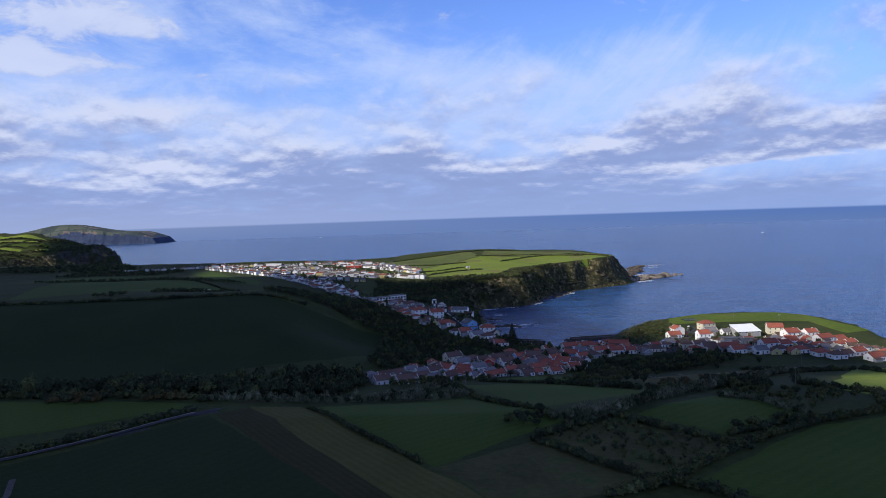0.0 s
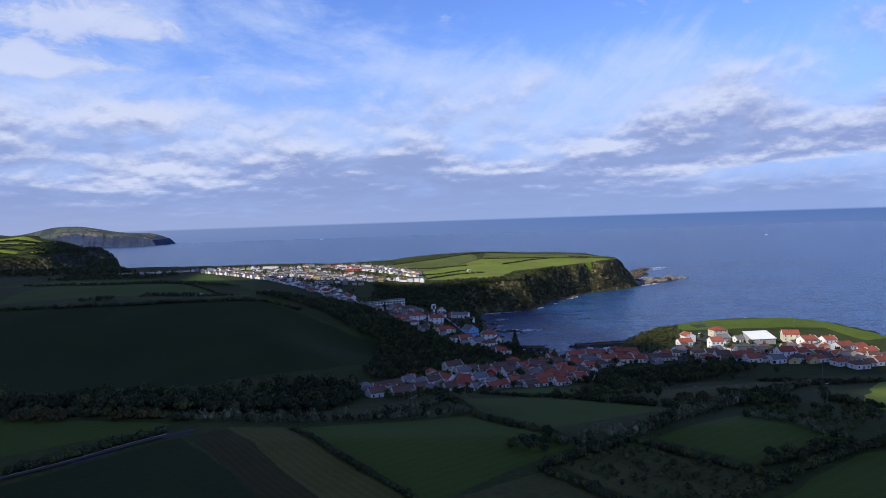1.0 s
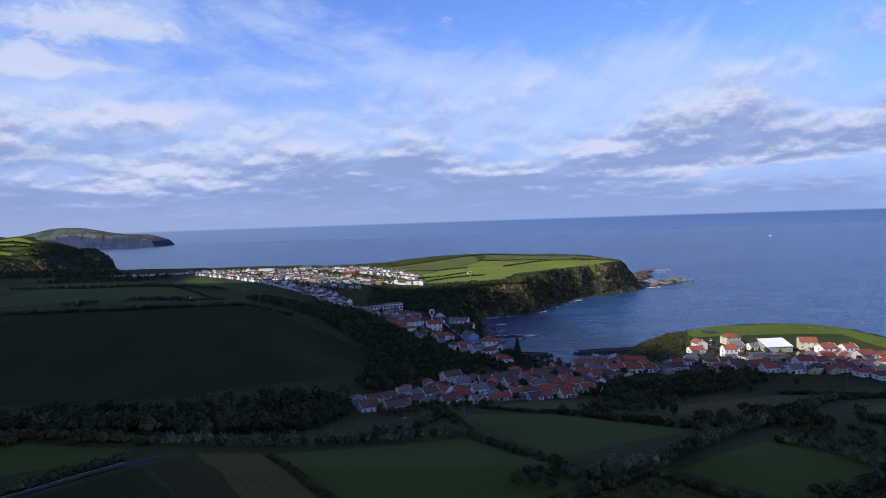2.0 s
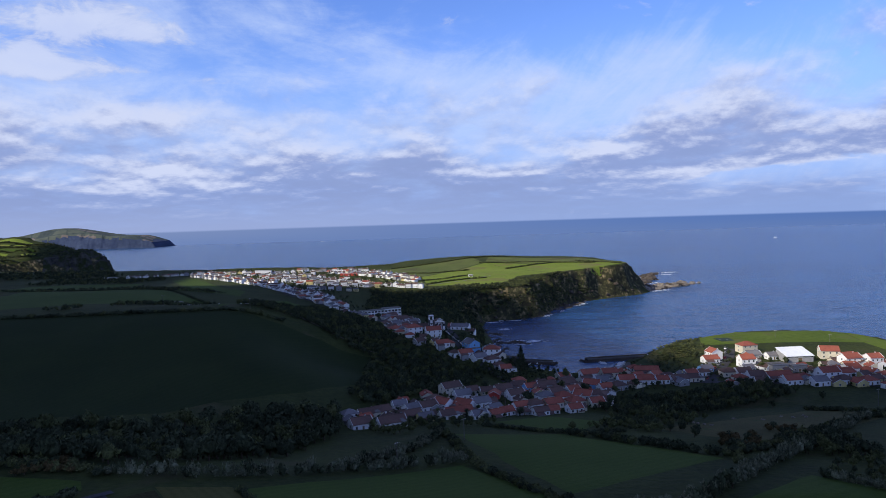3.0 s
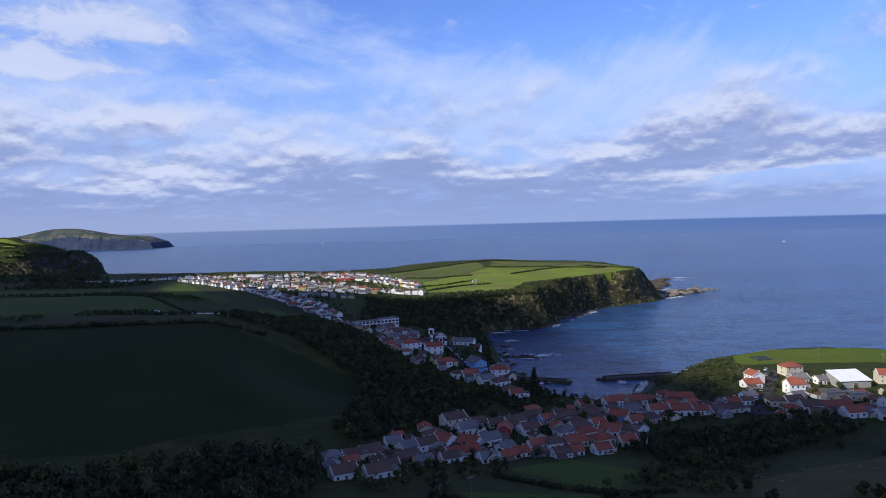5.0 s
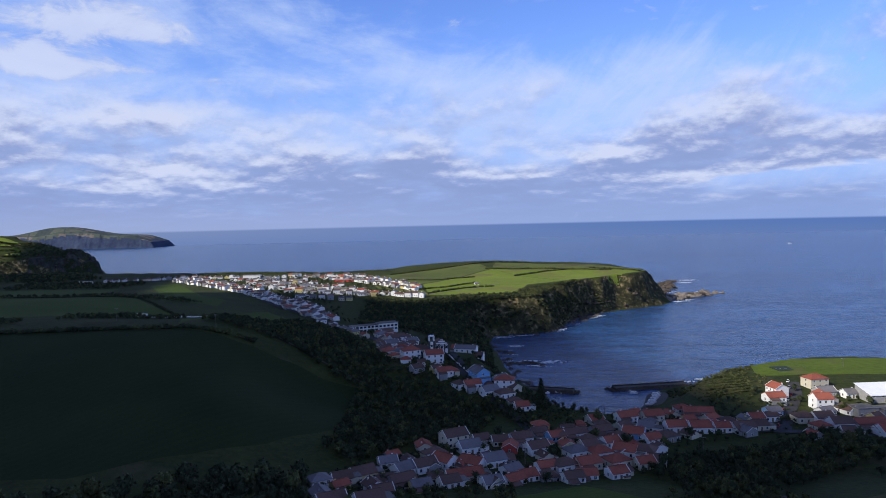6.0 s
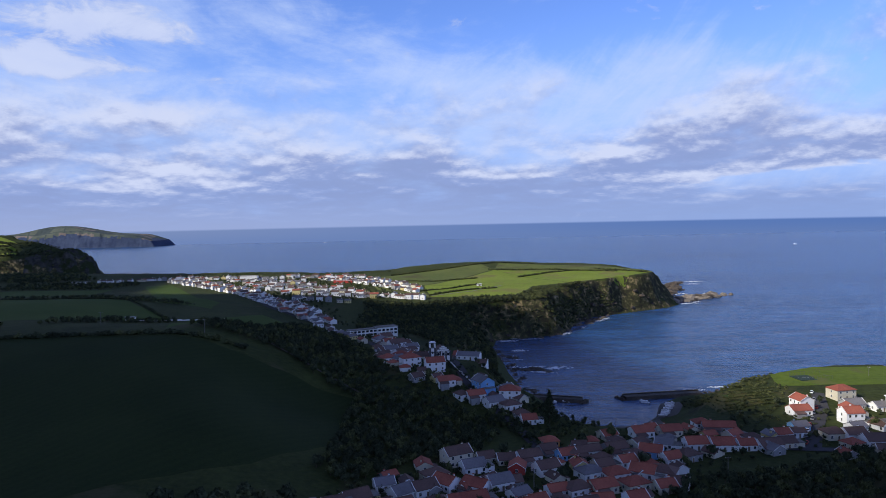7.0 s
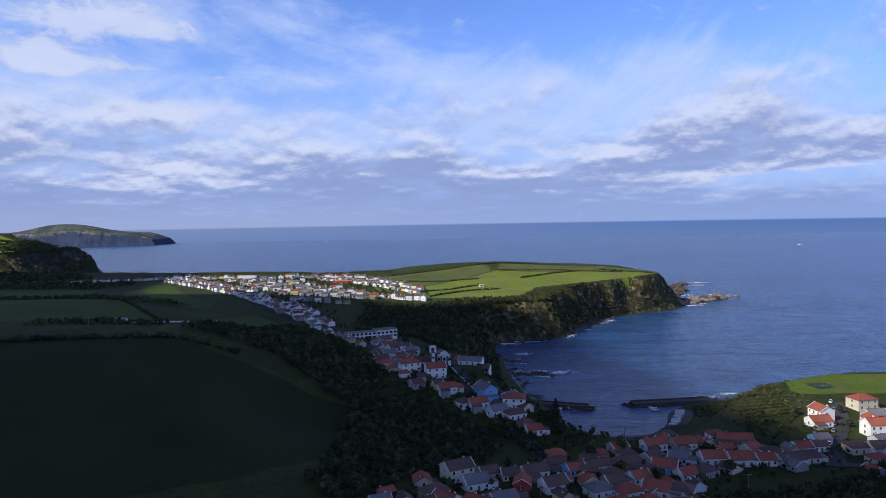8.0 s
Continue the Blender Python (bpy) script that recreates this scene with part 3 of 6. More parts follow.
# fields of the upland, the long hillside, the flats beyond and the cape
drape("field", [(-260, 300), (-108, 276), (-104, 268), (-190, 222)], MEADOW, "grass field with a hedge along the lane")
drape("field", [(-150, 206), (-95, 256), (-28, 174), (-60, 120)], SHADED_PASTURE, "shaded green grass field beside the lane")
drape("field", [(-93, 258), (-83, 268), (-14, 172), (-28, 168)], TILLED, "narrow strip of brown tilled soil")
drape("field", [(-84, 271), (-63, 274), (7, 171), (-15, 167)], STUBBLE, "pale olive stubble strip between hedges")
drape("field", [(-60, 271), (4, 306), (36, 236), (-8, 197.5)], MEADOW, "wide dark grass field between hedges")
drape("field", [(-8, 196.5), (23.5, 215.5), (53, 178), (9, 168)], ROUGH_PASTURE, "dull olive grazed field corner")
drape("field", [(1, 374), (46, 364), (90, 302), (32, 260)], MEADOW, "grass field above the village")
drape("field", [(20, 416), (50, 431), (73, 404), (52, 366)], MEADOW, "small bright grass plot below the houses")
drape("field", [(63, 240), (102, 271), (121, 231), (84, 213)], MEADOW, "square grass field closed in by hedges")
drape("field", [(27, 219), (55, 237), (83, 203), (56, 181)], ROUGH_PASTURE, "overgrown scrub plot inside hedges")
drape("field", [(58, 178), (118, 222), (175, 238), (120, 130)], MEADOW, "large dark grass field below a hedge")
drape("field", [(163, 300), (232, 398), (300, 420), (158, 238)], SUNLIT_PASTURE, "bright sunlit grass field")
drape("field", [(88, 372), (180, 425), (215, 405), (118, 325)], ROUGH_PASTURE, "brown rough pasture with scattered stones")
drape("field", [(-430, 597), (-172, 606), (-147, 420), (-340, 415)], SHADED_PASTURE, "broad shaded grass hillside", step=6)
drape("field", [(-172, 606), (-105, 598), (-85, 466), (-147, 420)], SHADED_PASTURE, "broad shaded grass hillside running down to trees")
drape("field", [(-105, 598), (-48, 578), (-58, 505), (-85, 466)], SHADED_PASTURE, "broad shaded grass hillside running down to trees")
drape("field", [(-520, 905), (-339, 883), (-245, 760), (-420, 640)], MEADOW, "green grass field on the flat land", step=6)
drape("field", [(-232, 776), (-184, 837), (-150, 790), (-188, 628)], MEADOW, "green grass field beside the tree belt", step=6)
drape("field", [(-330, 980), (-250, 905), (-240, 850), (-330, 890)], MEADOW, "small green field below the town", step=6)
drape("field", [(-620, 1080), (-440, 1060), (-420, 960), (-600, 930)], MEADOW, "far green field behind hedges", step=8)
drape("field", [(-430, 1120), (-400, 1140), (-265, 900), (-300, 870)], MEADOW, "strip of bright grass beside the town", step=6)
drape("field", [(-30, 998), (76, 1000), (98, 1072), (-44, 1096)], SUNLIT_PASTURE, "sunlit grass field on the cape", lift=0.22, step=6)
drape("field", [(-44, 1097), (98, 1073), (152, 1106), (60, 1262)], SUNLIT_PASTURE, "broad sunlit grass field on the cape", lift=0.22, step=6)
drape("field", [(153, 1107), (232, 1140), (304, 1212), (61, 1262)], SUNLIT_PASTURE, "broad sunlit grass field on the cape", lift=0.22, step=6)
drape("field", [(-130, 1215), (-48, 1098), (58, 1264), (40, 1318)], DRY_PASTURE, "dry olive field along the back of the cape", lift=0.22, step=6)
drape("field", [(61, 1264), (300, 1216), (230, 1296), (70, 1328)], DRY_PASTURE, "rough olive grass on the crest of the cape", lift=0.22, step=6)
drape("field", [(-140, 1210), (-50, 1094), (-32, 1000), (-100, 1060)], DRY_PASTURE, "dry olive field beside the town", lift=0.22, step=6)
for y0, y1 in ((1910, 1936), (1946, 1968), (1980, 2000), (2012, 2040)):
    end = -1096 - 0.62 * (y0 - 1865)
    drape("field", [(-1420, y1), (end - 14, y1 - 6), (end, y0 + 4), (-1420, y0)], SUNLIT_PASTURE if y0 != 1946 else MEADOW, "sunlit terraced field on the far hill", lift=1.0, step=6)
drape("field", [(196, 606), (312, 596), (322, 648), (205, 650)], TIP_GRASS, "grass strip along the low cliff", lift=0.22)
drape("field", [(312, 596), (316, 545), (340, 552), (323, 648)], TIP_GRASS, "grass strip along the low cliff", lift=0.22)
drape("field", [(140, 560), (175, 575), (168, 605), (140, 590)], ROUGH_PASTURE, "terraced vegetable plots beside the houses")
drape("beach", [(70, 618), (128, 622), (124, 600), (74, 600)], SAND, "dark sand beach inside the harbour", lift=0.5, category="beach")
drape("hardstanding", [(124, 622), (136, 615), (154, 652), (140, 662)], SAND, "grey concrete yard for hauled-out boats", lift=0.9, category="pavement")

strip("road", [(-190, 188), (-148, 216), (-123, 238), (-100, 260), (-94, 266)], 2.7, ASPHALT, "narrow asphalt farm lane")
drape("lay_by", [(-104, 258), (-96, 264), (-93, 261), (-101, 255)], ASPHALT, "grey hardened pad beside the lane", category="pavement", step=2)
drape("lay_by", [(-122, 238), (-113, 245), (-112, 243), (-121, 236)], ASPHALT, "grey hardened pad beside the lane", category="pavement", step=2)
strip("path", [(-134, 200), (-128, 188), (-124, 170)], 1.8, SAND, "dark farm track into a field", category="path")
strip("road", [(208, 588), (196, 560), (173, 524), (160, 500)], 7.0, ASPHALT, "straight village street with parked cars")
strip("road", [(-12, 655), (-2, 632), (6, 598), (12, 585)], 6.5, ASPHALT, "asphalt street running down past the church")
strip("road", [(-250, 985), (-190, 885), (-120, 800), (-60, 705), (-30, 650), (-12, 655)], 6.0, ASPHALT, "village main road")
strip("road", [(12, 585), (30, 545), (38, 505), (20, 470), (-10, 448), (-50, 430)], 5.0, ASPHALT, "village street between the houses")
strip("road", [(38, 505), (70, 508), (105, 512), (160, 500), (230, 490), (275, 470)], 5.5, ASPHALT, "village street between the houses")
strip("path", [(-50, 582), (-72, 602), (-100, 622), (-150, 655)], 1.4, SAND, "dark dirt track along the trees", category="path")
strip("path", [(-30, 1005), (20, 1035), (60, 1085)], 2.5, GRAVEL, "pale farm track on the cape", category="path")


# ---- unseen clouds over and behind the camera, added to shade the near land ----
def cloud(x, y, rx, ry, z=640, thick=90, seed=0):
    bm = bmesh.new()
    bmesh.ops.create_icosphere(bm, subdivisions=5, radius=1)
    for v in bm.verts:
        c = v.co.copy()
        flat = max(abs(c.x), abs(c.y), 1e-6)
        round_ = math.hypot(c.x, c.y)
        k = 1 + 0.6 * (round_ / flat - 1)
        lump = noise.fractal(c * 2.3 + Vector((seed, 0, 0)), 1.0, 2.0, 5) * 0.10
        v.co = Vector((x + c.x * k * rx * (1 + lump), y + c.y * k * ry * (1 + lump), z + (c.z if c.z > 0 else c.z * 0.35) * thick * (1 + 2.5 * lump)))
    me = bpy.data.meshes.new("cloud")
    bm.to_mesh(me)
    bm.free()
    me.materials.append(CLOUD)
    return tagged(new("cloud", me), "thick grey cumulus cloud placed out of view to shade the land", "cloud", kind="structure")


cloud(-1238, -190, 588, 570, seed=3)
cloud(-1625, 410, 440, 560, seed=9)
# Smaller ones, placed so that shade falls on single fields, cliff and crag.
cloud(-622, -54, 95, 74, thick=30, seed=2)
cloud(-1212, 472, 70, 50, thick=25, seed=7)
cloud(-1786, 1492, 106, 138, thick=40, seed=12)
cloud(-800, 352, 74, 108, thick=40, seed=6)
cloud(-1015, 402, 140, 105, thick=40, seed=23)
cloud(-600, -310, 75, 80, thick=30, seed=4)
cloud(-652, -190, 56, 92, thick=25, seed=15)

# ---- trees, woods and hedges ----
rng = np.random.default_rng(4)


def crown_shape(n, seed, lumps=5, tall=1.15, leaf=0.26, upright=0.0):
    """Leaf clumps spread over a lumpy crown of radius about 1, its foot at 0: three corners to a clump."""
    r = np.random.default_rng(seed)
    heads = [(0, 0, 0.62 * tall, 0.66)] + [(*(r.uniform(-0.55, 0.55, 2)), r.uniform(0.35, 1.0) * tall, r.uniform(0.34, 0.56)) for _ in range(lumps)]
    verts = []
    for k in range(n):
        cx, cy, cz, cr = heads[r.integers(len(heads))]
        d = r.normal(size=3)
        d /= np.linalg.norm(d)
        d[2] = abs(d[2]) * 0.9 + 0.1 * d[2] if r.random() < 0.75 else d[2]
        p = np.array([cx, cy, cz]) + d * cr * r.uniform(0.82, 1.1)
        a = np.cross(d, r.normal(size=3) + (0, 0, upright * 3))
        a /= np.linalg.norm(a) + 1e-9
        b = np.cross(d, a) * r.choice((-1, 1)) + d * r.uniform(0.0, 0.7) + np.array([0, 0, r.uniform(0.0, 0.5) + upright])
        b /= np.linalg.norm(b)
        s = leaf * r.uniform(0.6, 1.3)
        verts += [p - a * s * 0.75 - b * s * 0.7, p + a * s * 0.75 - b * s * 0.5, p + b * s * r.uniform(1.0, 1.7)]
    core = []
    for cx, cy, cz, cr in heads[:2]:
        core.append((cx, cy, cz, cr * 0.82))
    return np.array(verts), core


def ico(level):
    bm = bmesh.new()
    bmesh.ops.create_icosphere(bm, subdivisions=level, radius=1)
    v = np.array([list(a.co) for a in bm.verts])
    f = [[a.index for a in face.verts] for face in bm.faces]
    bm.free()
    return v, f


ICO_V, ICO_F = ico(1)


def crown_mesh(n, seed, **kw):
    verts, core = crown_shape(n, seed, **kw)
    faces = [[3 * k, 3 * k + 1, 3 * k + 2] for k in range(len(verts) // 3)]
    for cx, cy, cz, cr in core:
        base = len(verts)
        verts = np.vstack([verts, ICO_V * cr + (cx, cy, cz)])
        faces += [[i + base for i in f] for f in ICO_F]
    return verts, faces


def trunk_mesh(foot=0.09, top=0.045, h=0.75):
    """A tapered trunk with three limbs, for a crown of radius 1."""
    verts, faces = [], []
    for (x0, y0, z0, r0), (x1, y1, z1, r1) in (((0, 0, -0.6, foot), (0.03, 0.02, h, top)), ((0.02, 0, 0.1, top), (0.4, 0.1, 0.7, 0.02)),
                                              ((0.02, 0, 0.15, top), (-0.35, 0.2, 0.75, 0.02)), ((0.02, 0, 0.2, top), (0.0, -0.4, 0.8, 0.02))):
        b = len(verts)
        for k in range(6):
            a = k * math.pi / 3
            verts += [(x0 + r0 * math.cos(a), y0 + r0 * math.sin(a), z0), (x1 + r1 * math.cos(a), y1 + r1 * math.sin(a), z1)]
        faces += [[b + 2 * k, b + (2 * k + 2) % 12, b + (2 * k + 3) % 12, b + 2 * k + 1] for k in range(6)]
    return np.array(verts), faces


def as_tris(shape):
    v, f = shape
    return np.asarray(v), np.array([t for q in f for t in ([q] if len(q) == 3 else [q[:3], [q[0], q[2], q[3]]])])


CROWNS = [as_tris(crown_mesh(170, s, lumps=9, leaf=0.18)) for s in (1, 2, 3, 4, 5)]
FAR_CROWNS = [as_tris(crown_mesh(90, s, lumps=8, leaf=0.25)) for s in (6, 7, 8)]
BUSHES = [as_tris(crown_mesh(132, s, lumps=6, tall=0.9, leaf=0.165)) for s in (11, 12, 13)]
CANES = [as_tris(crown_mesh(165, s, lumps=6, tall=1.4, leaf=0.145, upright=1.4)) for s in (21, 22)]
TRUNK = trunk_mesh()
STEM = as_tris((TRUNK[0][:12], TRUNK[1][:6]))


def tri_mesh(name, verts, tris, mats, slots):
    """A mesh straight from arrays of corners and triangles."""
    me = bpy.data.meshes.new(name)
    me.vertices.add(len(verts))
    me.vertices.foreach_set("co", np.asarray(verts, np.float32).ravel())
    me.loops.add(3 * len(tris))
    me.loops.foreach_set("vertex_index", np.asarray(tris, np.int32).ravel())
    me.polygons.add(len(tris))
    me.polygons.foreach_set("loop_start", np.arange(0, 3 * len(tris), 3, dtype=np.int32))
    for m in mats:
        me.materials.append(m)
    me.polygons.foreach_set("material_index", np.asarray(slots, np.int32))
    me.update(calc_edges=True)
    return new(name, me)


def planted(name, spots, shapes, mat, trunks=False, sink=0.1, other=None):
    """Many plants joined in one mesh: spots are rows of x, y, radius, height factor."""
    verts, tris, slots, base = [], [], [], 0
    zs = ground(spots[:, 0], spots[:, 1])
    for (x, y, r, tall), z in zip(spots, zs):
        a = rng.uniform(0, 6.28)
        c, s = math.cos(a), math.sin(a)
        turn = np.array([[c, s, 0], [-s, c, 0], [0, 0, 1]])
        lift = 0.22 * r * tall if trunks else -sink * r
        tone = 2 if other and rng.random() < 0.3 else 0
        for (v, f), slot in ((shapes[rng.integers(len(shapes))], tone),) + (((STEM, 1),) if trunks else ()):
            verts.append((v @ turn) * (r, r, r * tall) + (x, y, z + lift))
            tris.append(f + base)
            slots.append(np.full(len(f), slot))
            base += len(v)
    return tri_mesh(name, np.vstack(verts), np.vstack(tris), [mat, BARK, other or mat], np.concatenate(slots))


def inside(poly, x, y):
    hit = False
    for (ax, ay), (bx, by) in zip(poly, poly[1:] + poly[:1]):
        if (ay > y) != (by > y) and x < (bx - ax) * (y - ay) / (by - ay) + ax:
            hit = not hit
    return hit


def wood(poly, gap, r0, r1, mat, label, keep=1.0, tall=(0.9, 1.4), shapes=None):
    """A stand of trees filling an outline."""
    xs, ys = [p[0] for p in poly], [p[1] for p in poly]
    rows = []
    for x in np.arange(min(xs), max(xs), gap):
        for y in np.arange(min(ys), max(ys), gap):
            px, py = x + rng.uniform(-0.5, 0.5) * gap, y + rng.uniform(-0.5, 0.5) * gap
            if rng.random() < keep and inside(poly, px, py) and height(px, py) > 1.5:
                rows.append((px, py, rng.uniform(r0, r1), rng.uniform(*tall)))
    return tagged(planted("wood", np.array(rows), shapes or (FAR_CROWNS if min(ys) > 625 else CROWNS), mat, trunks=True, other=LEAF_OLIVE if mat is LEAF else LEAF), label, "trees", kind="stuff")


def hedge(line, r, mat, label, shapes=None, gap=0.70, wide=0.35, tall=(0.85, 1.3)):
    """A hedge of bushes along a line."""
    r *= 0.86
    rows = []
    for (ax, ay), (bx, by) in zip(line[:-1], line[1:]):
        n = max(2, int(math.hypot(bx - ax, by - ay) / (r * gap)))
        for k in range(n):
            t = (k + rng.uniform(0, 1)) / n
            rows.append((ax + (bx - ax) * t + rng.uniform(-1, 1) * r * wide, ay + (by - ay) * t + rng.uniform(-1, 1) * r * wide, r * rng.uniform(0.6, 1.25), rng.uniform(*tall)))
    base = tagged(new("hedge"), label, "hedge", "field hedges")
    base.location = (line[0][0], line[0][1], height(*line[0]))
    back = Matrix.Translation(base.location).inverted()
    n = max(1, round(len(rows) / 14))
    for k in range(n):
        clump = planted("bush", np.array(rows[k * len(rows) // n:(k + 1) * len(rows) // n]), shapes or BUSHES, mat, other=LEAF_OLIVE if mat is LEAF else LEAF)
        clump.parent = base
        clump.matrix_parent_inverse = back
    return base


# the ravine and the wooded slopes round the village
wood([(-430, 300), (-250, 318), (-120, 288), (-98, 292), (-60, 330), (-48, 400), (-62, 440), (-88, 436), (-118, 408), (-150, 396), (-260, 396), (-420, 400)], 5.9, 1.8, 4.6, LEAF, "dense dark trees filling the ravine")
wood([(-178, 640), (-160, 780), (-128, 782), (-72, 700), (-48, 640), (-44, 590), (-66, 585), (-110, 628)], 4.1, 1.6, 2.6, LEAF, "dense dark tree belt above the village")
wood([(-62, 585), (-44, 590), (-20, 585), (8, 560), (20, 530), (8, 500), (-22, 490), (-45, 462), (-60, 470), (-58, 520)], 3.8, 1.4, 2.6, LEAF, "dark trees between the village and the hillside")
wood([(-100, 940), (-92, 800), (-40, 800), (-8, 700), (32, 700), (34, 830), (32, 930), (80, 945), (76, 985), (10, 985), (-45, 960)], 4.4, 1.5, 2.6, LEAF, "dark trees on the slope above the bay")
wood([(24, 960), (78, 950), (110, 975), (128, 1050), (88, 1035), (70, 1000)], 4.4, 1.1, 2.1, LEAF_OLIVE, "olive scrub and small trees on the cliff", tall=(0.6, 1.0))
wood([(88, 1040), (128, 1040), (165, 1090), (215, 1118), (205, 1098), (160, 1102), (110, 1070)], 4.7, 0.8, 1.7, LEAF_OLIVE, "low scrub along the cliff top", tall=(0.5, 0.8))
wood([(84, 940), (114, 956), (140, 1018), (172, 1085), (160, 1095), (118, 1020), (92, 965)], 3.6, 1.1, 1.9, LEAF_OLIVE, "olive scrub hanging on the sea cliff", keep=0.8)
wood([(146, 600), (146, 650), (165, 672), (200, 682), (212, 650), (190, 612)], 3.3, 0.8, 1.7, LEAF_OLIVE, "olive scrub above the harbour", tall=(0.4, 0.8), shapes=BUSHES)
wood([(78, 452), (160, 484), (172, 500), (190, 492), (200, 470), (150, 440), (120, 415), (96, 400)], 4.4, 1.5, 2.7, LEAF, "dark trees below the village street")
wood([(112, 310), (128, 345), (150, 330), (135, 292)], 4.1, 1.5, 2.6, LEAF, "clump of dark trees beside the field")
wood([(-40, 400), (-30, 418), (20, 432), (26, 405), (-2, 392), (-30, 372)], 4.1, 1.0, 2.1, LEAF_OLIVE, "scattered bushes and small trees below the houses", keep=0.55)
wood([(60, 385), (76, 412), (100, 435), (120, 400), (95, 360), (70, 370)], 4.1, 1.0, 2.2, LEAF_OLIVE, "scattered bushes and small trees beside the pasture", keep=0.7)
wood([(46, 520), (52, 560), (64, 600), (74, 596), (84, 570), (72, 535)], 3.0, 0.7, 1.4, LEAF, "shrubs and small trees behind the beach", keep=0.9)
wood([(10, 548), (18, 566), (40, 560), (48, 590), (56, 600), (54, 560), (30, 535)], 3.1, 0.9, 1.8, LEAF, "dark trees beside the harbour houses", keep=0.8)
wood([(26, 590), (36, 610), (48, 690), (58, 660), (60, 620), (46, 585)], 4.3, 0.8, 2.0, LEAF, "low scrub on the slope to the shore", keep=0.85, tall=(0.6, 1.0))
wood([(10, 648), (20, 690), (42, 700), (34, 620), (18, 600)], 4.3, 0.8, 2.0, LEAF, "low scrub on the slope to the shore", keep=0.9, tall=(0.6, 1.0))
wood([(28, 222), (54, 234), (80, 204), (57, 185)], 2.5, 0.4, 1.25, LEAF_OLIVE, "bushes of an overgrown plot", keep=0.7, shapes=BUSHES)
wood([(84, 222), (116, 230), (104, 219), (90, 212)], 3.9, 0.9, 2.0, LEAF, "dark bushes between two fields", keep=0.8)
wood([(104, 270), (128, 300), (150, 285), (160, 262), (122, 234)], 3.8, 0.9, 1.8, LEAF_OLIVE, "bushes and small trees beside the fields", keep=0.55)
hedge([(-440, 600), (-330, 600), (-172, 610), (-130, 610)], 3.4, LEAF, "dark hedge along the hillside crest", tall=(0.6, 1.0))
wood([(-300, 690), (-262, 745), (-236, 760), (-230, 745), (-262, 690), (-292, 660)], 5.0, 1.2, 2.4, LEAF, "dark clump of trees by a field wall", keep=0.8)
wood([(-340, 640), (-330, 660), (-310, 655), (-318, 636)], 4.5, 1.2, 2.2, LEAF, "dark clump of trees in a field corner")
hedge([(-540, 905), (-430, 905), (-340, 890), (-248, 768)], 2.0, LEAF, "dark hedge between fields on the flat land", tall=(0.6, 1.0))
wood([(-560, 925), (-420, 930), (-300, 900), (-262, 868), (-270, 858), (-430, 915), (-560, 912)], 5.0, 1.0, 1.9, LEAF, "dark hedgerow trees on the flat land")
wood([(-640, 1180), (-470, 1180), (-440, 1140), (-460, 1060), (-640, 1090)], 7.4, 1.6, 2.7, LEAF, "dark trees on the flat land", keep=0.75)
wood([(-900, 1400), (-660, 1380), (-560, 1240), (-640, 1200), (-900, 1250)], 8.8, 2.0, 3.4, LEAF, "dark far trees near the cliff", keep=0.8)
wood([(-440, 1290), (-200, 1290), (-100, 1275), (-100, 1300), (-200, 1318), (-440, 1330)], 6.8, 1.1, 1.8, LEAF, "low dark scrub behind the town", tall=(0.5, 0.8))
wood([(-110, 960), (-45, 975), (-60, 948), (-100, 940)], 4.4, 1.1, 2.1, LEAF, "dark trees below the town")

wood([(112, 950), (140, 1012), (176, 1080), (214, 1104), (224, 1122), (205, 1122), (160, 1090), (120, 1010), (100, 960)], 3.8, 1.2, 2.5, LEAF_OLIVE, "olive scrub hanging on the sea cliff", keep=0.9, tall=(0.5, 0.9), shapes=BUSHES)
wood([(60, 930), (86, 930), (116, 946), (146, 1012), (182, 1076), (216, 1098), (208, 1114), (172, 1100), (128, 1052), (96, 972)], 4.6, 1.6, 3.0, LEAF, "dark scrub clothing the sea cliff", keep=0.85, tall=(0.5, 0.9), shapes=BUSHES)
hedge([(-1282, 1942), (-1175, 2042)], 2.6, LEAF, "dark hedge between terraces on the far hill")
wood([(-1290, 1830), (-1010, 1932), (-955, 1990), (-1000, 2040), (-1100, 1960), (-1240, 1900), (-1340, 1880)], 11.0, 2.0, 4.0, LEAF, "dark scrub on the far cliff", tall=(0.5, 0.9), shapes=BUSHES)
for k in range(6):
    hedge([(146 + 3 * k, 566 + 7 * k), (176 + 3 * k, 574 + 6 * k)], 0.8, LEAF_OLIVE if k % 2 else LEAF, "low hedge row between terraced garden plots")
wood([(-1200, 1985), (-1190, 2060), (-1040, 2060), (-1010, 1990), (-1070, 1950), (-1120, 1960)], 8.0, 1.6, 3.4, LEAF, "dark scrub on the shoulder of the crag", tall=(0.6, 1.0), shapes=FAR_CROWNS)
wood([(-1430, 1790), (-1165, 1790), (-1120, 1872), (-1430, 1866)], 8.5, 3.0, 5.2, LEAF, "dark scrub below the terraces", tall=(0.5, 0.9), shapes=BUSHES)
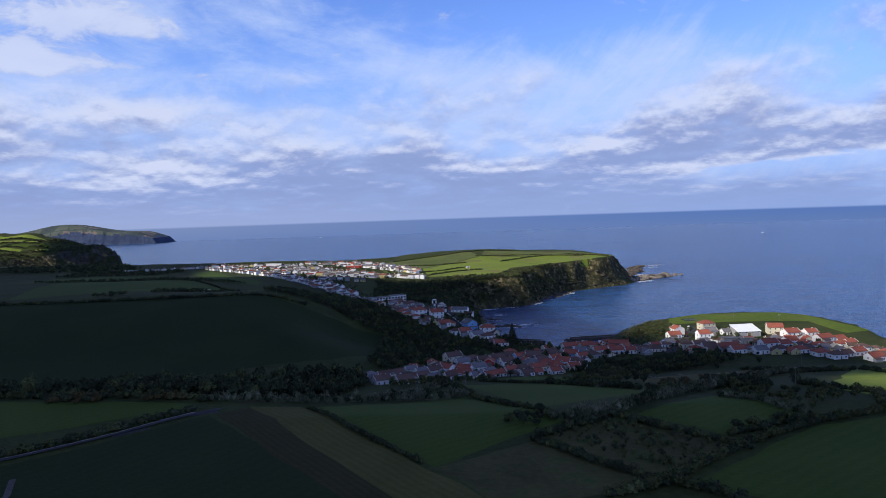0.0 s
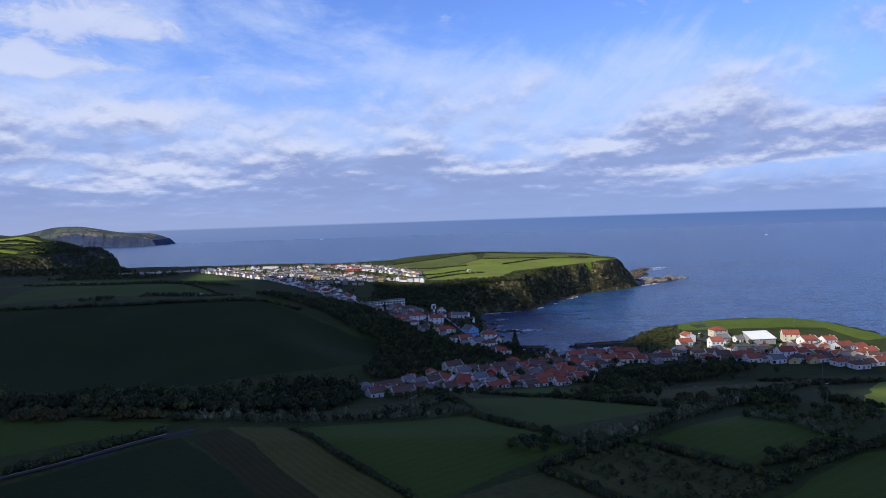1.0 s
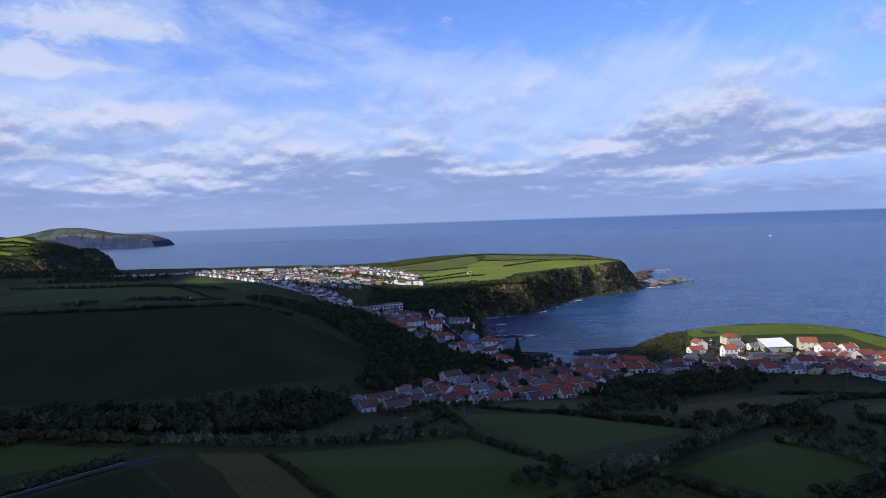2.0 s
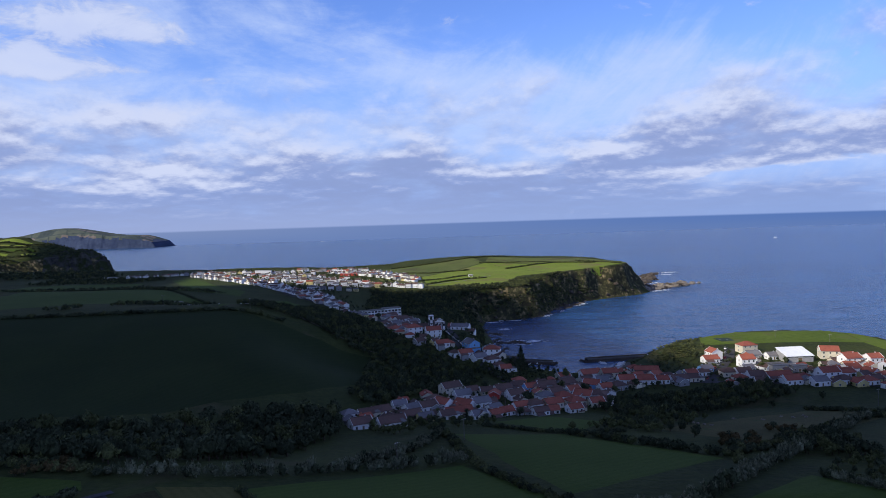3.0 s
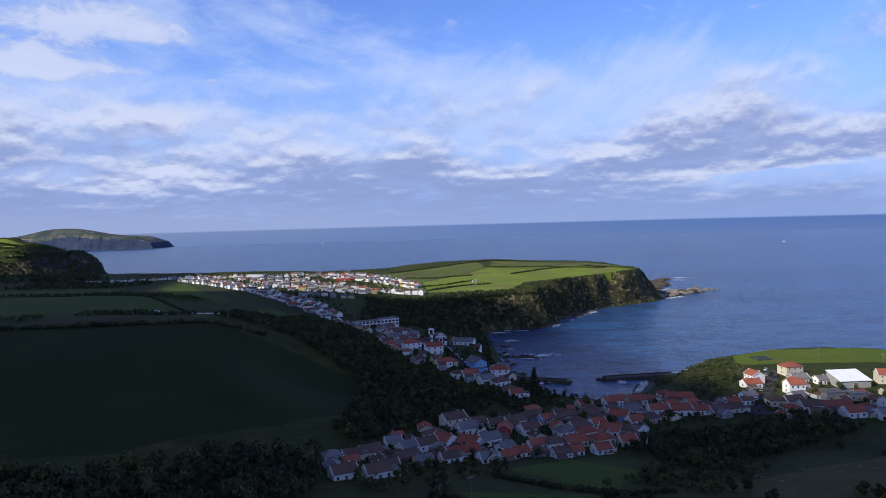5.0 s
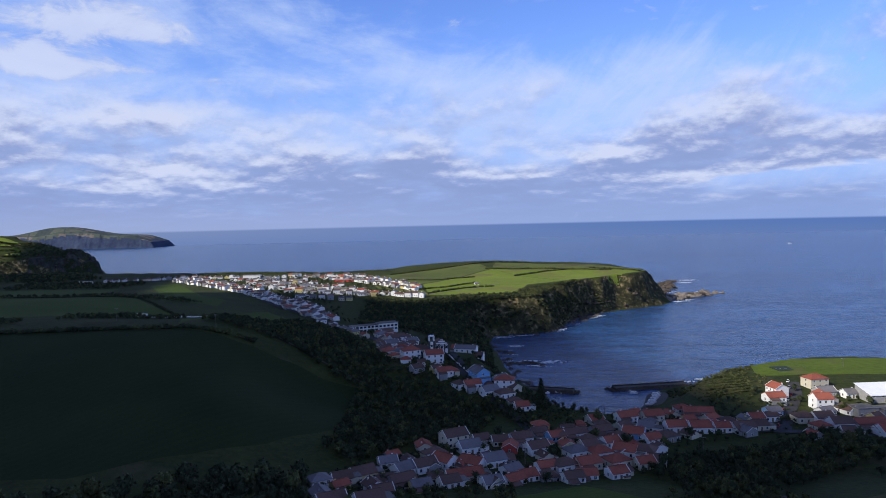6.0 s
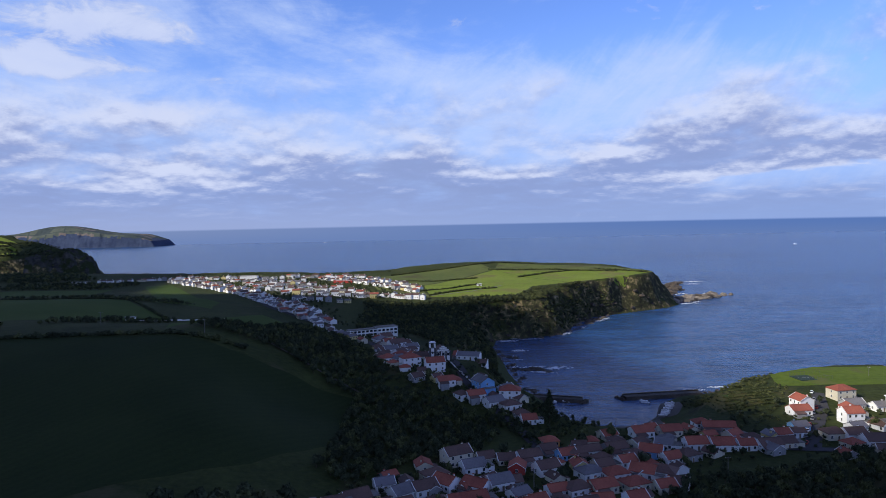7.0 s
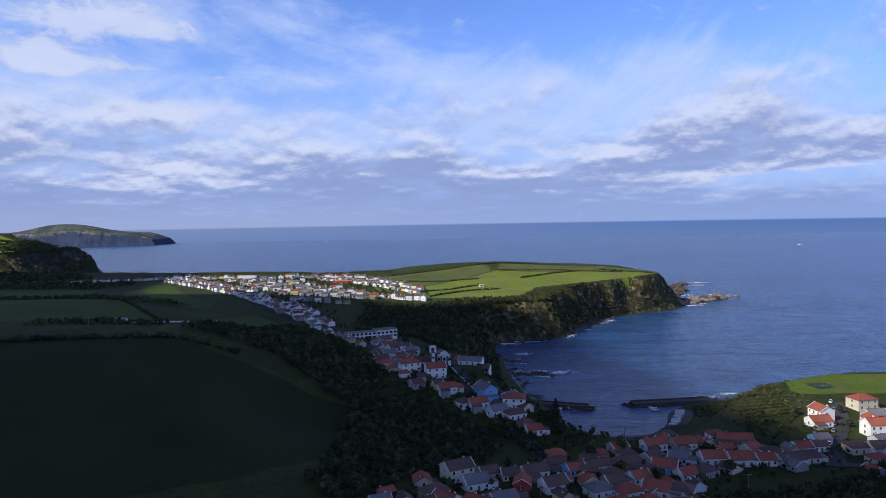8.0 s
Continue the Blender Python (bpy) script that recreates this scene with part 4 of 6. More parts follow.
# rust-brown shrubs at the ravine edge and in the rough pasture
wood([(-176, 284), (-170, 296), (-150, 296), (-146, 284), (-158, 280)], 3.2, 1.6, 2.6, LEAF_RUST, "round rust-brown shrubs at the ravine edge", tall=(0.8, 1.0), shapes=BUSHES)
wood([(-132, 280), (-130, 292), (-114, 290), (-114, 279)], 3.2, 1.5, 2.4, LEAF_RUST, "round rust-brown shrubs at the ravine edge", tall=(0.8, 1.0), shapes=BUSHES)
wood([(96, 322), (104, 344), (116, 340), (110, 318)], 3.4, 1.4, 2.6, LEAF_RUST, "rust-brown shrubs beside the rough pasture", tall=(0.8, 1.2), shapes=BUSHES)
wood([(126, 352), (132, 368), (146, 362), (138, 346)], 4.0, 1.2, 2.2, LEAF_RUST, "rust-brown shrubs in the rough pasture", keep=0.7, tall=(0.8, 1.2), shapes=BUSHES)
wood([(14, 236), (22, 244), (34, 240), (26, 230)], 3.6, 1.4, 2.4, LEAF, "dark round bush at a field corner", tall=(0.8, 1.1))
# gardens and trees between the streets of the far town
wood([(-420, 1200), (-240, 1240), (-60, 1075), (-48, 1020), (-100, 975), (-180, 940), (-250, 985), (-330, 1090)], 9.5, 1.0, 2.1, LEAF, "dark garden trees between the town houses", keep=0.7)
wood([(-250, 985), (-180, 940), (-120, 830), (-70, 730), (-60, 745), (-105, 850), (-150, 950), (-200, 1010)], 8.0, 0.9, 1.8, LEAF, "dark garden trees along the main road", keep=0.6)
# garden shrubs between the houses
wood([(-60, 632), (-50, 600), (-14, 580), (14, 560), (38, 508), (48, 520), (46, 556), (14, 584), (-16, 612), (-26, 640)], 3.4, 0.8, 1.9, LEAF, "dark shrubs on the slope below the church", keep=0.75, shapes=BUSHES, tall=(0.6, 1.1))
wood([(34, 438), (90, 448), (134, 494), (136, 532), (100, 538), (60, 524), (30, 512)], 3.8, 0.7, 1.6, LEAF, "garden shrubs between village houses", keep=0.6, shapes=BUSHES, tall=(0.7, 1.2))
wood([(-60, 410), (30, 432), (34, 500), (-4, 504), (-46, 466)], 3.6, 0.7, 1.8, LEAF, "garden shrubs between village houses", keep=0.6, shapes=BUSHES, tall=(0.7, 1.2))
wood([(134, 492), (240, 478), (300, 446), (312, 482), (296, 540), (262, 560), (170, 560), (140, 540)], 4.8, 0.7, 1.8, LEAF, "garden shrubs between village houses", keep=0.55, shapes=BUSHES, tall=(0.7, 1.2))
wood([(-62, 700), (-44, 640), (-20, 594), (10, 580), (36, 540), (44, 572), (14, 606), (-16, 655), (-40, 720)], 4.0, 0.7, 1.8, LEAF, "garden shrubs between village houses", keep=0.8, shapes=BUSHES, tall=(0.7, 1.2))
wood([(140, 545), (160, 545), (200, 600), (190, 640), (160, 650), (142, 600)], 3.4, 0.5, 1.4, LEAF_OLIVE, "low scrub on terraced plots", keep=0.75, shapes=BUSHES, tall=(0.5, 1.0))

hedge([(-172, 206), (-150, 219), (-126, 242), (-103, 264)], 2.7, LEAF, "dense dark hedge beside the lane", tall=(0.7, 1.1))
hedge([(-60, 270), (-40, 238), (-12, 200)], 1.3, LEAF, "low dark hedge between fields")
hedge([(24, 219), (55, 239), (86, 201)], 2.0, LEAF, "dense hedge round an overgrown plot")
hedge([(23, 217), (38, 196), (53, 178)], 1.9, LEAF, "dense hedge round an overgrown plot")
hedge([(53, 179), (84, 204), (118, 225), (150, 237)], 2.2, LEAF_OLIVE, "dense hedge between fields")
hedge([(32, 235), (60, 245), (100, 290), (135, 330), (190, 392)], 2.6, LEAF_CANE, "tall pale cane hedge between fields", shapes=CANES, wide=0.7)
hedge([(103, 270), (119, 231)], 1.8, LEAF_CANE, "cane hedge beside a grass field", shapes=CANES)
hedge([(85, 214), (120, 231)], 1.8, LEAF, "dark hedge between fields")
hedge([(-3, 374), (4, 322), (14, 288), (33, 240)], 2.0, LEAF_OLIVE, "uneven hedge between fields", wide=0.7)
hedge([(50, 364), (72, 332), (92, 306), (118, 322)], 2.6, LEAF, "dark hedge with bushes above the village", wide=0.8)
hedge([(-104, 282), (-70, 284), (-36, 296), (5, 312)], 2.4, LEAF_CANE, "pale cane hedge at the ravine edge", shapes=CANES, wide=0.7)
hedge([(-230, 302), (-160, 292), (-104, 282)], 2.8, LEAF_OLIVE, "bushy hedge at the ravine edge", wide=0.8)
hedge([(-36, 300), (-16, 330), (-7, 360), (-6, 384)], 2.4, LEAF_CANE, "pale cane hedge on the slope", shapes=CANES, wide=0.8)
hedge([(36, 172), (55, 179), (68, 168), (60, 150)], 2.4, LEAF_OLIVE, "dense hedge at a field corner")
hedge([(14, 400), (36, 376), (56, 362), (74, 366)], 1.5, LEAF, "dark hedge above a grass plot")
hedge([(150, 237), (165, 268), (160, 318)], 2.4, LEAF, "dark hedge beside a sunlit field", wide=0.8)
hedge([(186, 392), (240, 400), (236, 300)], 2.2, LEAF, "dark hedge beside a sunlit field", wide=0.8)
hedge([(118, 325), (180, 385), (215, 405), (180, 428)], 2.0, LEAF, "dark hedge round the rough pasture")
hedge([(-32, 1008), (16, 1048), (52, 1058)], 2.0, LEAF_OLIVE, "olive hedge between cape fields")
hedge([(-48, 1040), (-8, 1060), (28, 1100)], 1.8, LEAF, "dark hedge between cape fields")
hedge([(-110, 1160), (-30, 1150), (30, 1180)], 1.8, LEAF_OLIVE, "olive hedge between cape fields")
hedge([(90, 1190), (140, 1230), (180, 1240)], 2.0, LEAF, "dark hedge on the cape")
for y in (1868, 1905, 1941, 1974, 2006):
    end = -1096 - 0.62 * (y - 1865)
    hedge([(-1400, y), (-1290, y + 4), (end - 8, y - 3)], 3.4, LEAF, "dark hedge along a terrace of the far hill", gap=0.7)
for k in range(1, 5):
    wood([(-1190 + 42 * k, 1985 - 8 * k), (-1150 + 42 * k, 2020 - 12 * k), (-1110 + 42 * k, 1960 - 6 * k), (-1150 + 42 * k, 1915)], 8.0, 1.4, 2.8, LEAF, "dark scrub and trees on the crag")
hedge([(50, 1262), (140, 1262), (240, 1212)], 1.8, LEAF_OLIVE, "low olive hedge along the crest of the cape")
hedge([(-100, 1240), (-20, 1270), (60, 1330), (130, 1330)], 2.0, LEAF_OLIVE, "low olive hedge along the crest of the cape")
hedge([(215, 1250), (258, 1215), (280, 1190)], 2.2, LEAF_OLIVE, "scrub on the corner of the cape", wide=0.8)


# ---- houses ----
def block(bm, x0, x1, y0, y1, z0, z1):
    v = [bm.verts.new(p) for p in ((x0, y0, z0), (x1, y0, z0), (x1, y1, z0), (x0, y1, z0), (x0, y0, z1), (x1, y0, z1), (x1, y1, z1), (x0, y1, z1))]
    for f in ((0, 3, 2, 1), (4, 5, 6, 7), (0, 1, 5, 4), (1, 2, 6, 5), (2, 3, 7, 6), (3, 0, 4, 7)):
        bm.faces.new([v[k] for k in f])


def blocks(*rows):
    bm = bmesh.new()
    for r in rows:
        block(bm, *r)
    return bm


def prism(bm, w, d, h, rise, foot=-3.0):
    """Walls with two gables: ridge along x."""
    pts = []
    for x in (-w / 2, w / 2):
        pts.append([bm.verts.new((x, y, z)) for y, z in ((-d / 2, foot), (d / 2, foot), (d / 2, h), (0, h + rise), (-d / 2, h))])
    a, b = pts
    bm.faces.new(a[::-1])
    bm.faces.new(b)
    for k in range(5):
        bm.faces.new((a[k], a[(k + 1) % 5], b[(k + 1) % 5], b[k]))


def slab(bm, w, d, h, rise, side, over=0.35, thick=0.2):
    """One slope of a roof."""
    run = d / 2 + over
    drop = rise * run / (d / 2)
    y1, z1 = side * run, h + rise - drop
    corners = [(-w / 2 - over, 0, h + rise), (w / 2 + over, 0, h + rise), (w / 2 + over, y1, z1), (-w / 2 - over, y1, z1)]
    low = [bm.verts.new((x, y, z + 0.03)) for x, y, z in corners]
    top = [bm.verts.new((x, y, z + thick)) for x, y, z in corners]
    bm.faces.new(top if side < 0 else top[::-1])
    bm.faces.new(low[::-1] if side < 0 else low)
    for k in range(4):
        bm.faces.new((low[k], low[(k + 1) % 4], top[(k + 1) % 4], top[k]))


def opening(parent, kind, x, y, z, wide, tall, face, trim=TRIM):
    """A framed window or a door on a wall; face: 'y-', 'y+', 'x-' or 'x+'."""
    key = (kind, round(wide, 1), round(tall, 1), trim.name)
    if key not in OPENINGS:
        fr, t = bmesh.new(), 0.11
        for r in ((-wide / 2 - t, -wide / 2, 0, tall), (wide / 2, wide / 2 + t, 0, tall), (-wide / 2 - t, wide / 2 + t, tall, tall + t), (-wide / 2 - t, wide / 2 + t, -t, 0)):
            block(fr, r[0], r[1], -0.09, 0.02, r[2], r[3])
        if kind == "window":
            block(fr, -0.03, 0.03, -0.05, 0.02, 0, tall)
        a = bpy.data.meshes.new(kind)
        fr.to_mesh(a)
        fr.free()
        a.materials.append(trim)
        pane = blocks((-wide / 2, wide / 2, -0.03, 0.01, 0, tall))
        b = bpy.data.meshes.new("pane")
        pane.to_mesh(b)
        pane.free()
        b.materials.append(GLASS if kind == "window" else TIMBER)
        OPENINGS[key] = a, b
    a, b = OPENINGS[key]
    ob = new(kind, a)
    ob.parent = parent
    ob.matrix_local = pose(x, y, z, 0, 0, {"y-": 0, "x+": 90, "y+": 180, "x-": 270}[face])
    leaf = new("pane" if kind == "window" else "door_leaf", b)
    leaf.parent = ob
    return ob


OPENINGS, HOUSES = {}, {}
SIZES = {"s": (8.0, 7.0, 2.8, 1), "m": (10.2, 8.2, 3.2, 1), "l": (12.0, 9.0, 5.5, 2), "n": (15.5, 7.6, 3.0, 1), "t": (9.4, 8.2, 5.7, 2), "f": (6.6, 5.6, 2.6, 0)}


def hip_roof(bm, w, d, h, rise, over=0.35, thick=0.2):
    """A roof with four slopes over its eaves."""
    a, b, drop = w / 2 + over, d / 2 + over, rise * over / (d / 2)
    ridge = max(0.3, w / 2 - d / 2)
    pts = [(-a, -b, h - drop), (a, -b, h - drop), (a, b, h - drop), (-a, b, h - drop), (-ridge, 0, h + rise), (ridge, 0, h + rise)]
    top = [bm.verts.new((x, y, z + thick)) for x, y, z in pts]
    low = [bm.verts.new((x, y, z + 0.03)) for x, y, z in pts[:4]]
    for f in ((0, 1, 5, 4), (1, 2, 5), (2, 3, 4, 5), (3, 0, 4)):
        bm.faces.new([top[k] for k in f])
    for k in range(4):
        bm.faces.new((low[k], low[(k + 1) % 4], top[(k + 1) % 4], top[k]))
    bm.faces.new(low[::-1])


def house(wall, roof, size, build):
    """build 0: gables with mortared edges; 1: plain gables and a lean-to; 2: hipped; 3: one mortared gable and a flat annex."""
    w, d, h, floors = SIZES[size]
    rise = d / 2 * (0.56, 0.50, 0.52, 0.60)[build]
    kind = ("gabled", "gabled", "hipped", "steep")[build]
    base = tagged(new("house"), f"{wall} plastered village house with a {kind} {roof} tiled roof", "house", "village houses")
    bm = bmesh.new()
    if build == 2:
        block(bm, -w / 2, w / 2, -d / 2, d / 2, -3.0, h)
    else:
        prism(bm, w, d, h, rise)
    part("wall", bm, WALLS[wall], base)
    if build == 2:
        bm = bmesh.new()
        hip_roof(bm, w, d, h, rise)
        part("roof", bm, ROOFS[roof], base)
    else:
        for side in (-1, 1):
            bm = bmesh.new()
            slab(bm, w, d, h, rise, side)
            part("roof", bm, ROOFS[roof], base)
        part("ridge", blocks((-w / 2, w / 2, -0.14, 0.14, h + rise + 0.08, h + rise + 0.34)), ROOFS[roof], base)
    for end in {0: (-1, 1), 3: (-1,)}.get(build, ()):
        bm = bmesh.new()
        for side in (-1, 1):
            run = d / 2 + 0.38
            drop = rise * run / (d / 2)
            x0, x1 = end * (w / 2 + 0.38), end * (w / 2 + 0.10)
            q = [bm.verts.new((x, y, z)) for x, y, z in ((x0, 0, h + rise + 0.30), (x1, 0, h + rise + 0.30), (x1, side * run, h + rise - drop + 0.30), (x0, side * run, h + rise - drop + 0.30),
                                                      (x0, 0, h + rise + 0.10), (x1, 0, h + rise + 0.10), (x1, side * run, h + rise - drop + 0.10), (x0, side * run, h + rise - drop + 0.10))]
            for f in ((0, 1, 2, 3), (4, 7, 6, 5), (0, 4, 5, 1), (1, 5, 6, 2), (2, 6, 7, 3), (3, 7, 4, 0)):
                bm.faces.new([q[k] for k in f])
        bmesh.ops.recalc_face_normals(bm, faces=bm.faces)
        part("verge", bm, MORTAR, base, "white mortared roof edge")
    if build in (0, 1):
        cx = w * (0.30, -0.22)[build]
        stack = part("chimney", blocks((cx - 0.35, cx + 0.35, 0.9, 1.5, h, h + rise + 0.5)), WALLS[wall], base)
        part("cap", blocks((cx - 0.42, cx + 0.42, 0.83, 1.57, h + rise + 0.5, h + rise + 0.62)), ROOFS[roof], stack)
    if build == 1:
        bm = bmesh.new()
        q = [[bm.verts.new((px, py, pz)) for py, pz in ((-d / 2 - 2.6, -3), (-d / 2 - 0.02, -3), (-d / 2 - 0.02, h - 0.35), (-d / 2 - 2.6, h - 1.1))] for px in (-w / 2 + 0.3, w * 0.02)]
        bm.faces.new(q[0][::-1])
        bm.faces.new(q[1])
        for k in range(4):
            bm.faces.new((q[0][k], q[0][(k + 1) % 4], q[1][(k + 1) % 4], q[1][k]))
        bmesh.ops.recalc_face_normals(bm, faces=bm.faces)
        annex = part("lean_to", bm, WALLS["grey" if wall == "white" else wall], base, "low lean-to shed")
        bm = bmesh.new()
        q = [(-w / 2 + 0.1, -d / 2 - 2.85, h - 1.15), (w * 0.02 + 0.2, -d / 2 - 2.85, h - 1.15), (w * 0.02 + 0.2, -d / 2 - 0.02, h - 0.32), (-w / 2 + 0.1, -d / 2 - 0.02, h - 0.32)]
        u, v = [bm.verts.new(c) for c in q], [bm.verts.new((c[0], c[1], c[2] + 0.16)) for c in q]
        bm.faces.new(u[::-1])
        bm.faces.new(v)
        for k in range(4):
            bm.faces.new((u[k], u[(k + 1) % 4], v[(k + 1) % 4], v[k]))
        part("lean_to_roof", bm, ROOFS["brown"], annex)
    if build == 3:
        annex = part("annex", blocks((w / 2 + 0.02, w / 2 + 3.6, -d / 2 + 0.6, d / 2 - 1.2, -3, 2.5)), WALLS[wall], base, "low flat-roofed annex")
        part("roof_slab", blocks((w / 2 + 0.02, w / 2 + 3.8, -d / 2 + 0.4, d / 2 - 1.0, 2.5, 2.72)), CONCRETE, annex)
    if not floors:
        return base
    n = 4 if size == "n" else 3
    for level in range(floors):
        z = 1.0 + 2.7 * level
        for k in range(n):
            x = w * ((k + 0.5) / n - 0.5)
            if level == 0 and k == n // 2:
                opening(base, "door", x, -d / 2, 0.05, 1.0, 2.1, "y-")
            elif build != 1 or level or x > 0:
                opening(base, "window", x, -d / 2, z, 0.95, 1.25, "y-")
            if k != n // 2:
                opening(base, "window", x, d / 2, z, 0.95, 1.25, "y+")
        opening(base, "window", -w / 2, 0, z, 0.9, 1.2, "x-")
        if level == 1 or (size == "m" and build != 3):
            opening(base, "window", w / 2, -0.4, z, 0.9, 1.2, "x+")
    return base


def put_house(x, y, turn, wall, roof, size, sink=0.0, build=None):
    key = wall, roof, size, int(x * 7 + y * 13) % 4 if build is None else build
    m = pose(x, y, height(x, y) - sink, 0, 0, turn)
    if key not in HOUSES:
        HOUSES[key] = house(*key)
        HOUSES[key].matrix_world = m
        return HOUSES[key]
    return copy_thing(HOUSES[key], m)


HARBOUR_VILLAGE = """37 478 24 white brown m 0|48 494 20 blue red s 0|43 513 12 orange red s|56 497 16 white brown n|61 480 22 cream brown s|71 500 18 grey brown m|
78 492 18 cream brown s|86 495 -24 blue red m 0|95 506 -22 white grey s|89 523 14 white red m 1|103 524 8 cream red m|109 505 3 white red m|120 503 2 white red m|92 487 20 white red s|
100 490 24 grey brown m|84 470 -28 white brown m|76 471 -30 white red m|72 484 20 white red s|64 470 18 white red m|69 459 22 cream red m|54 472 24 white grey m|56 457 20 cream red m|
46 456 24 white brown m|129 530 -8 grey red n|123 537 6 white red s|131 503 2 white red s|38 455 18 white red s|47 440 16 white brown s|66 446 18 white red s|80 456 14 cream red s|86 458 -20 white brown s"""
UPPER_LANE = """-39 446 32 yellow brown m 3|-30 462 20 white grey s|-22 454 38 white grey m|-14 458 30 white brown m|-14 431 22 yellow grey s|-22 439 28 grey brown m|-10 472 34 cream brown m|
-1 491 28 cream brown l|-5 463 -40 white red m|6 481 22 white grey m|7 460 -34 white red m|16 463 24 white grey m|3 446 20 cream red n|25 480 80 red red s|31 492 18 white brown m|23 452 36 white grey s|
29 445 24 white red s|-44 403 28 white brown m 0|-31 405 26 white brown m 3|-28 420 22 grey brown s|-54 432 30 white grey s|-46 437 24 cream brown s|14 434 20 white grey s|-3 436 24 white brown s"""
EAST_STREET = """180 553 6 white red m|186 562 -80 white red t|198 537 4 white red t|206 551 84 white red m|216 578 12 cream red l|212 560 6 grey grey m|224 556 8 white grey s|138 512 4 white brown s|
141 502 6 white brown m|154 518 8 white red s|168 529 8 blue grey s|178 516 4 cream brown m|186 514 6 white brown m|190 505 2 white brown m|204 505 6 white red n|206 493 8 white red m|218 500 88 white red s|
150 505 4 cream brown s|162 520 8 white brown s|232 500 6 white red l|236 490 10 white brown m|220 488 10 white grey m|246 506 12 white red m|248 486 8 white red m|
262 553 -14 cream red l|270 545 10 cream red m|265 533 12 white red l|279 531 8 white red t|279 512 16 white red l|286 500 20 white red m|281 473 14 white red m|282 455 10 white red m|256 474 12 white red m|
262 464 8 white brown m|292 486 10 white brown m|268 498 14 white red m|256 516 8 white red m|272 520 84 cream red s|250 528 10 white grey s|292 515 20 white red m|298 468 12 white red m"""
CHURCH_HILL = """-30 624 24 white red l|-38 652 14 white red m|-14 614 14 white red l|-7 594 18 white red m|15 590 -64 blue grey l|10 579 20 white red m|20 571 28 white grey m|30 580 -8 white red l|
29 567 26 white brown m|37 548 10 white red s|34 556 20 grey brown s|-45 696 30 white brown l|-58 742 30 cream brown m|-40 664 60 white brown m|8 648 -16 white grey n|16 640 -14 white brown s|-48 680 26 white grey m|
-34 690 30 white grey m|-52 712 32 white red m|-40 712 30 white brown s|-60 726 34 white grey m|-24 640 10 cream brown m|-46 640 30 white red m|-38 636 24 white grey s|2 655 -16 white red s"""


def village(text, group):
    for row in text.replace("\n", "").split("|"):
        x, y, turn, wall, roof, size, *build = row.split()
        put_house(float(x), float(y), float(turn), wall, roof, size, 0.0, int(build[0]) if build else None)["group"] = group


village(HARBOUR_VILLAGE, "harbour village houses")
village(UPPER_LANE, "upper lane houses")
village(EAST_STREET, "east street houses")
village(CHURCH_HILL, "church hill houses")

# closer fill of the old village lanes
fill = random.Random(5)
taken = [o.matrix_world.translation.copy() for o in scene.objects if o.name.split(".")[0] == "house"]
taken = [(v.x, v.y) for v in taken]
taken += [(208 - 48 * k / 16, 588 - 88 * k / 16) for k in range(17)]


def fill_in(poly, tries, group, turn, gap=9.0):
    xs, ys = [p[0] for p in poly], [p[1] for p in poly]
    for _ in range(tries):
        x, y = fill.uniform(min(xs), max(xs)), fill.uniform(min(ys), max(ys))
        if not inside(poly, x, y) or min(math.hypot(x - a, y - b) for a, b in taken) < gap:
            continue
        taken.append((x, y))
        put_house(x, y, turn + fill.choice((0, 0, 90)) + fill.uniform(-18, 18), fill.choice(("white", "white", "cream", "grey", "cream", "yellow")), fill.choice(("red", "red", "brown", "brown", "brown", "grey")), fill.choice(("s", "s", "f", "f")), 0.4)["group"] = group


fill_in([(36, 440), (90, 452), (96, 480), (128, 496), (134, 530), (100, 534), (72, 522), (36, 505)], 700, "harbour village houses", 20, 8.9)
fill_in([(-52, 412), (30, 438), (34, 498), (-2, 500), (-40, 462)], 420, "upper lane houses", 26, 9.4)
fill_in([(136, 494), (240, 482), (300, 450), (308, 480), (290, 540), (262, 556), (232, 530), (140, 520)], 600, "east street houses", 8, 10.4)
fill_in([(-54, 640), (-34, 606), (-10, 588), (8, 574), (36, 545), (42, 574), (16, 604), (-18, 604), (-22, 655), (-36, 700), (-66, 748)], 400, "church hill houses", 24, 9.2)

# the far town on the neck of the cape: rows along its streets
pick = random.Random(12)
far_spots = []
def town_row(ax, ay, bx, by, n, turn, jitter=3.0):
    n = int(n * 1.6)
    for k in range(n):
        t = (k + pick.uniform(0.2, 0.8)) / n
        far_spots.append((ax + (bx - ax) * t + pick.uniform(-jitter, jitter), ay + (by - ay) * t + pick.uniform(-jitter, jitter), turn + pick.uniform(-8, 8)))


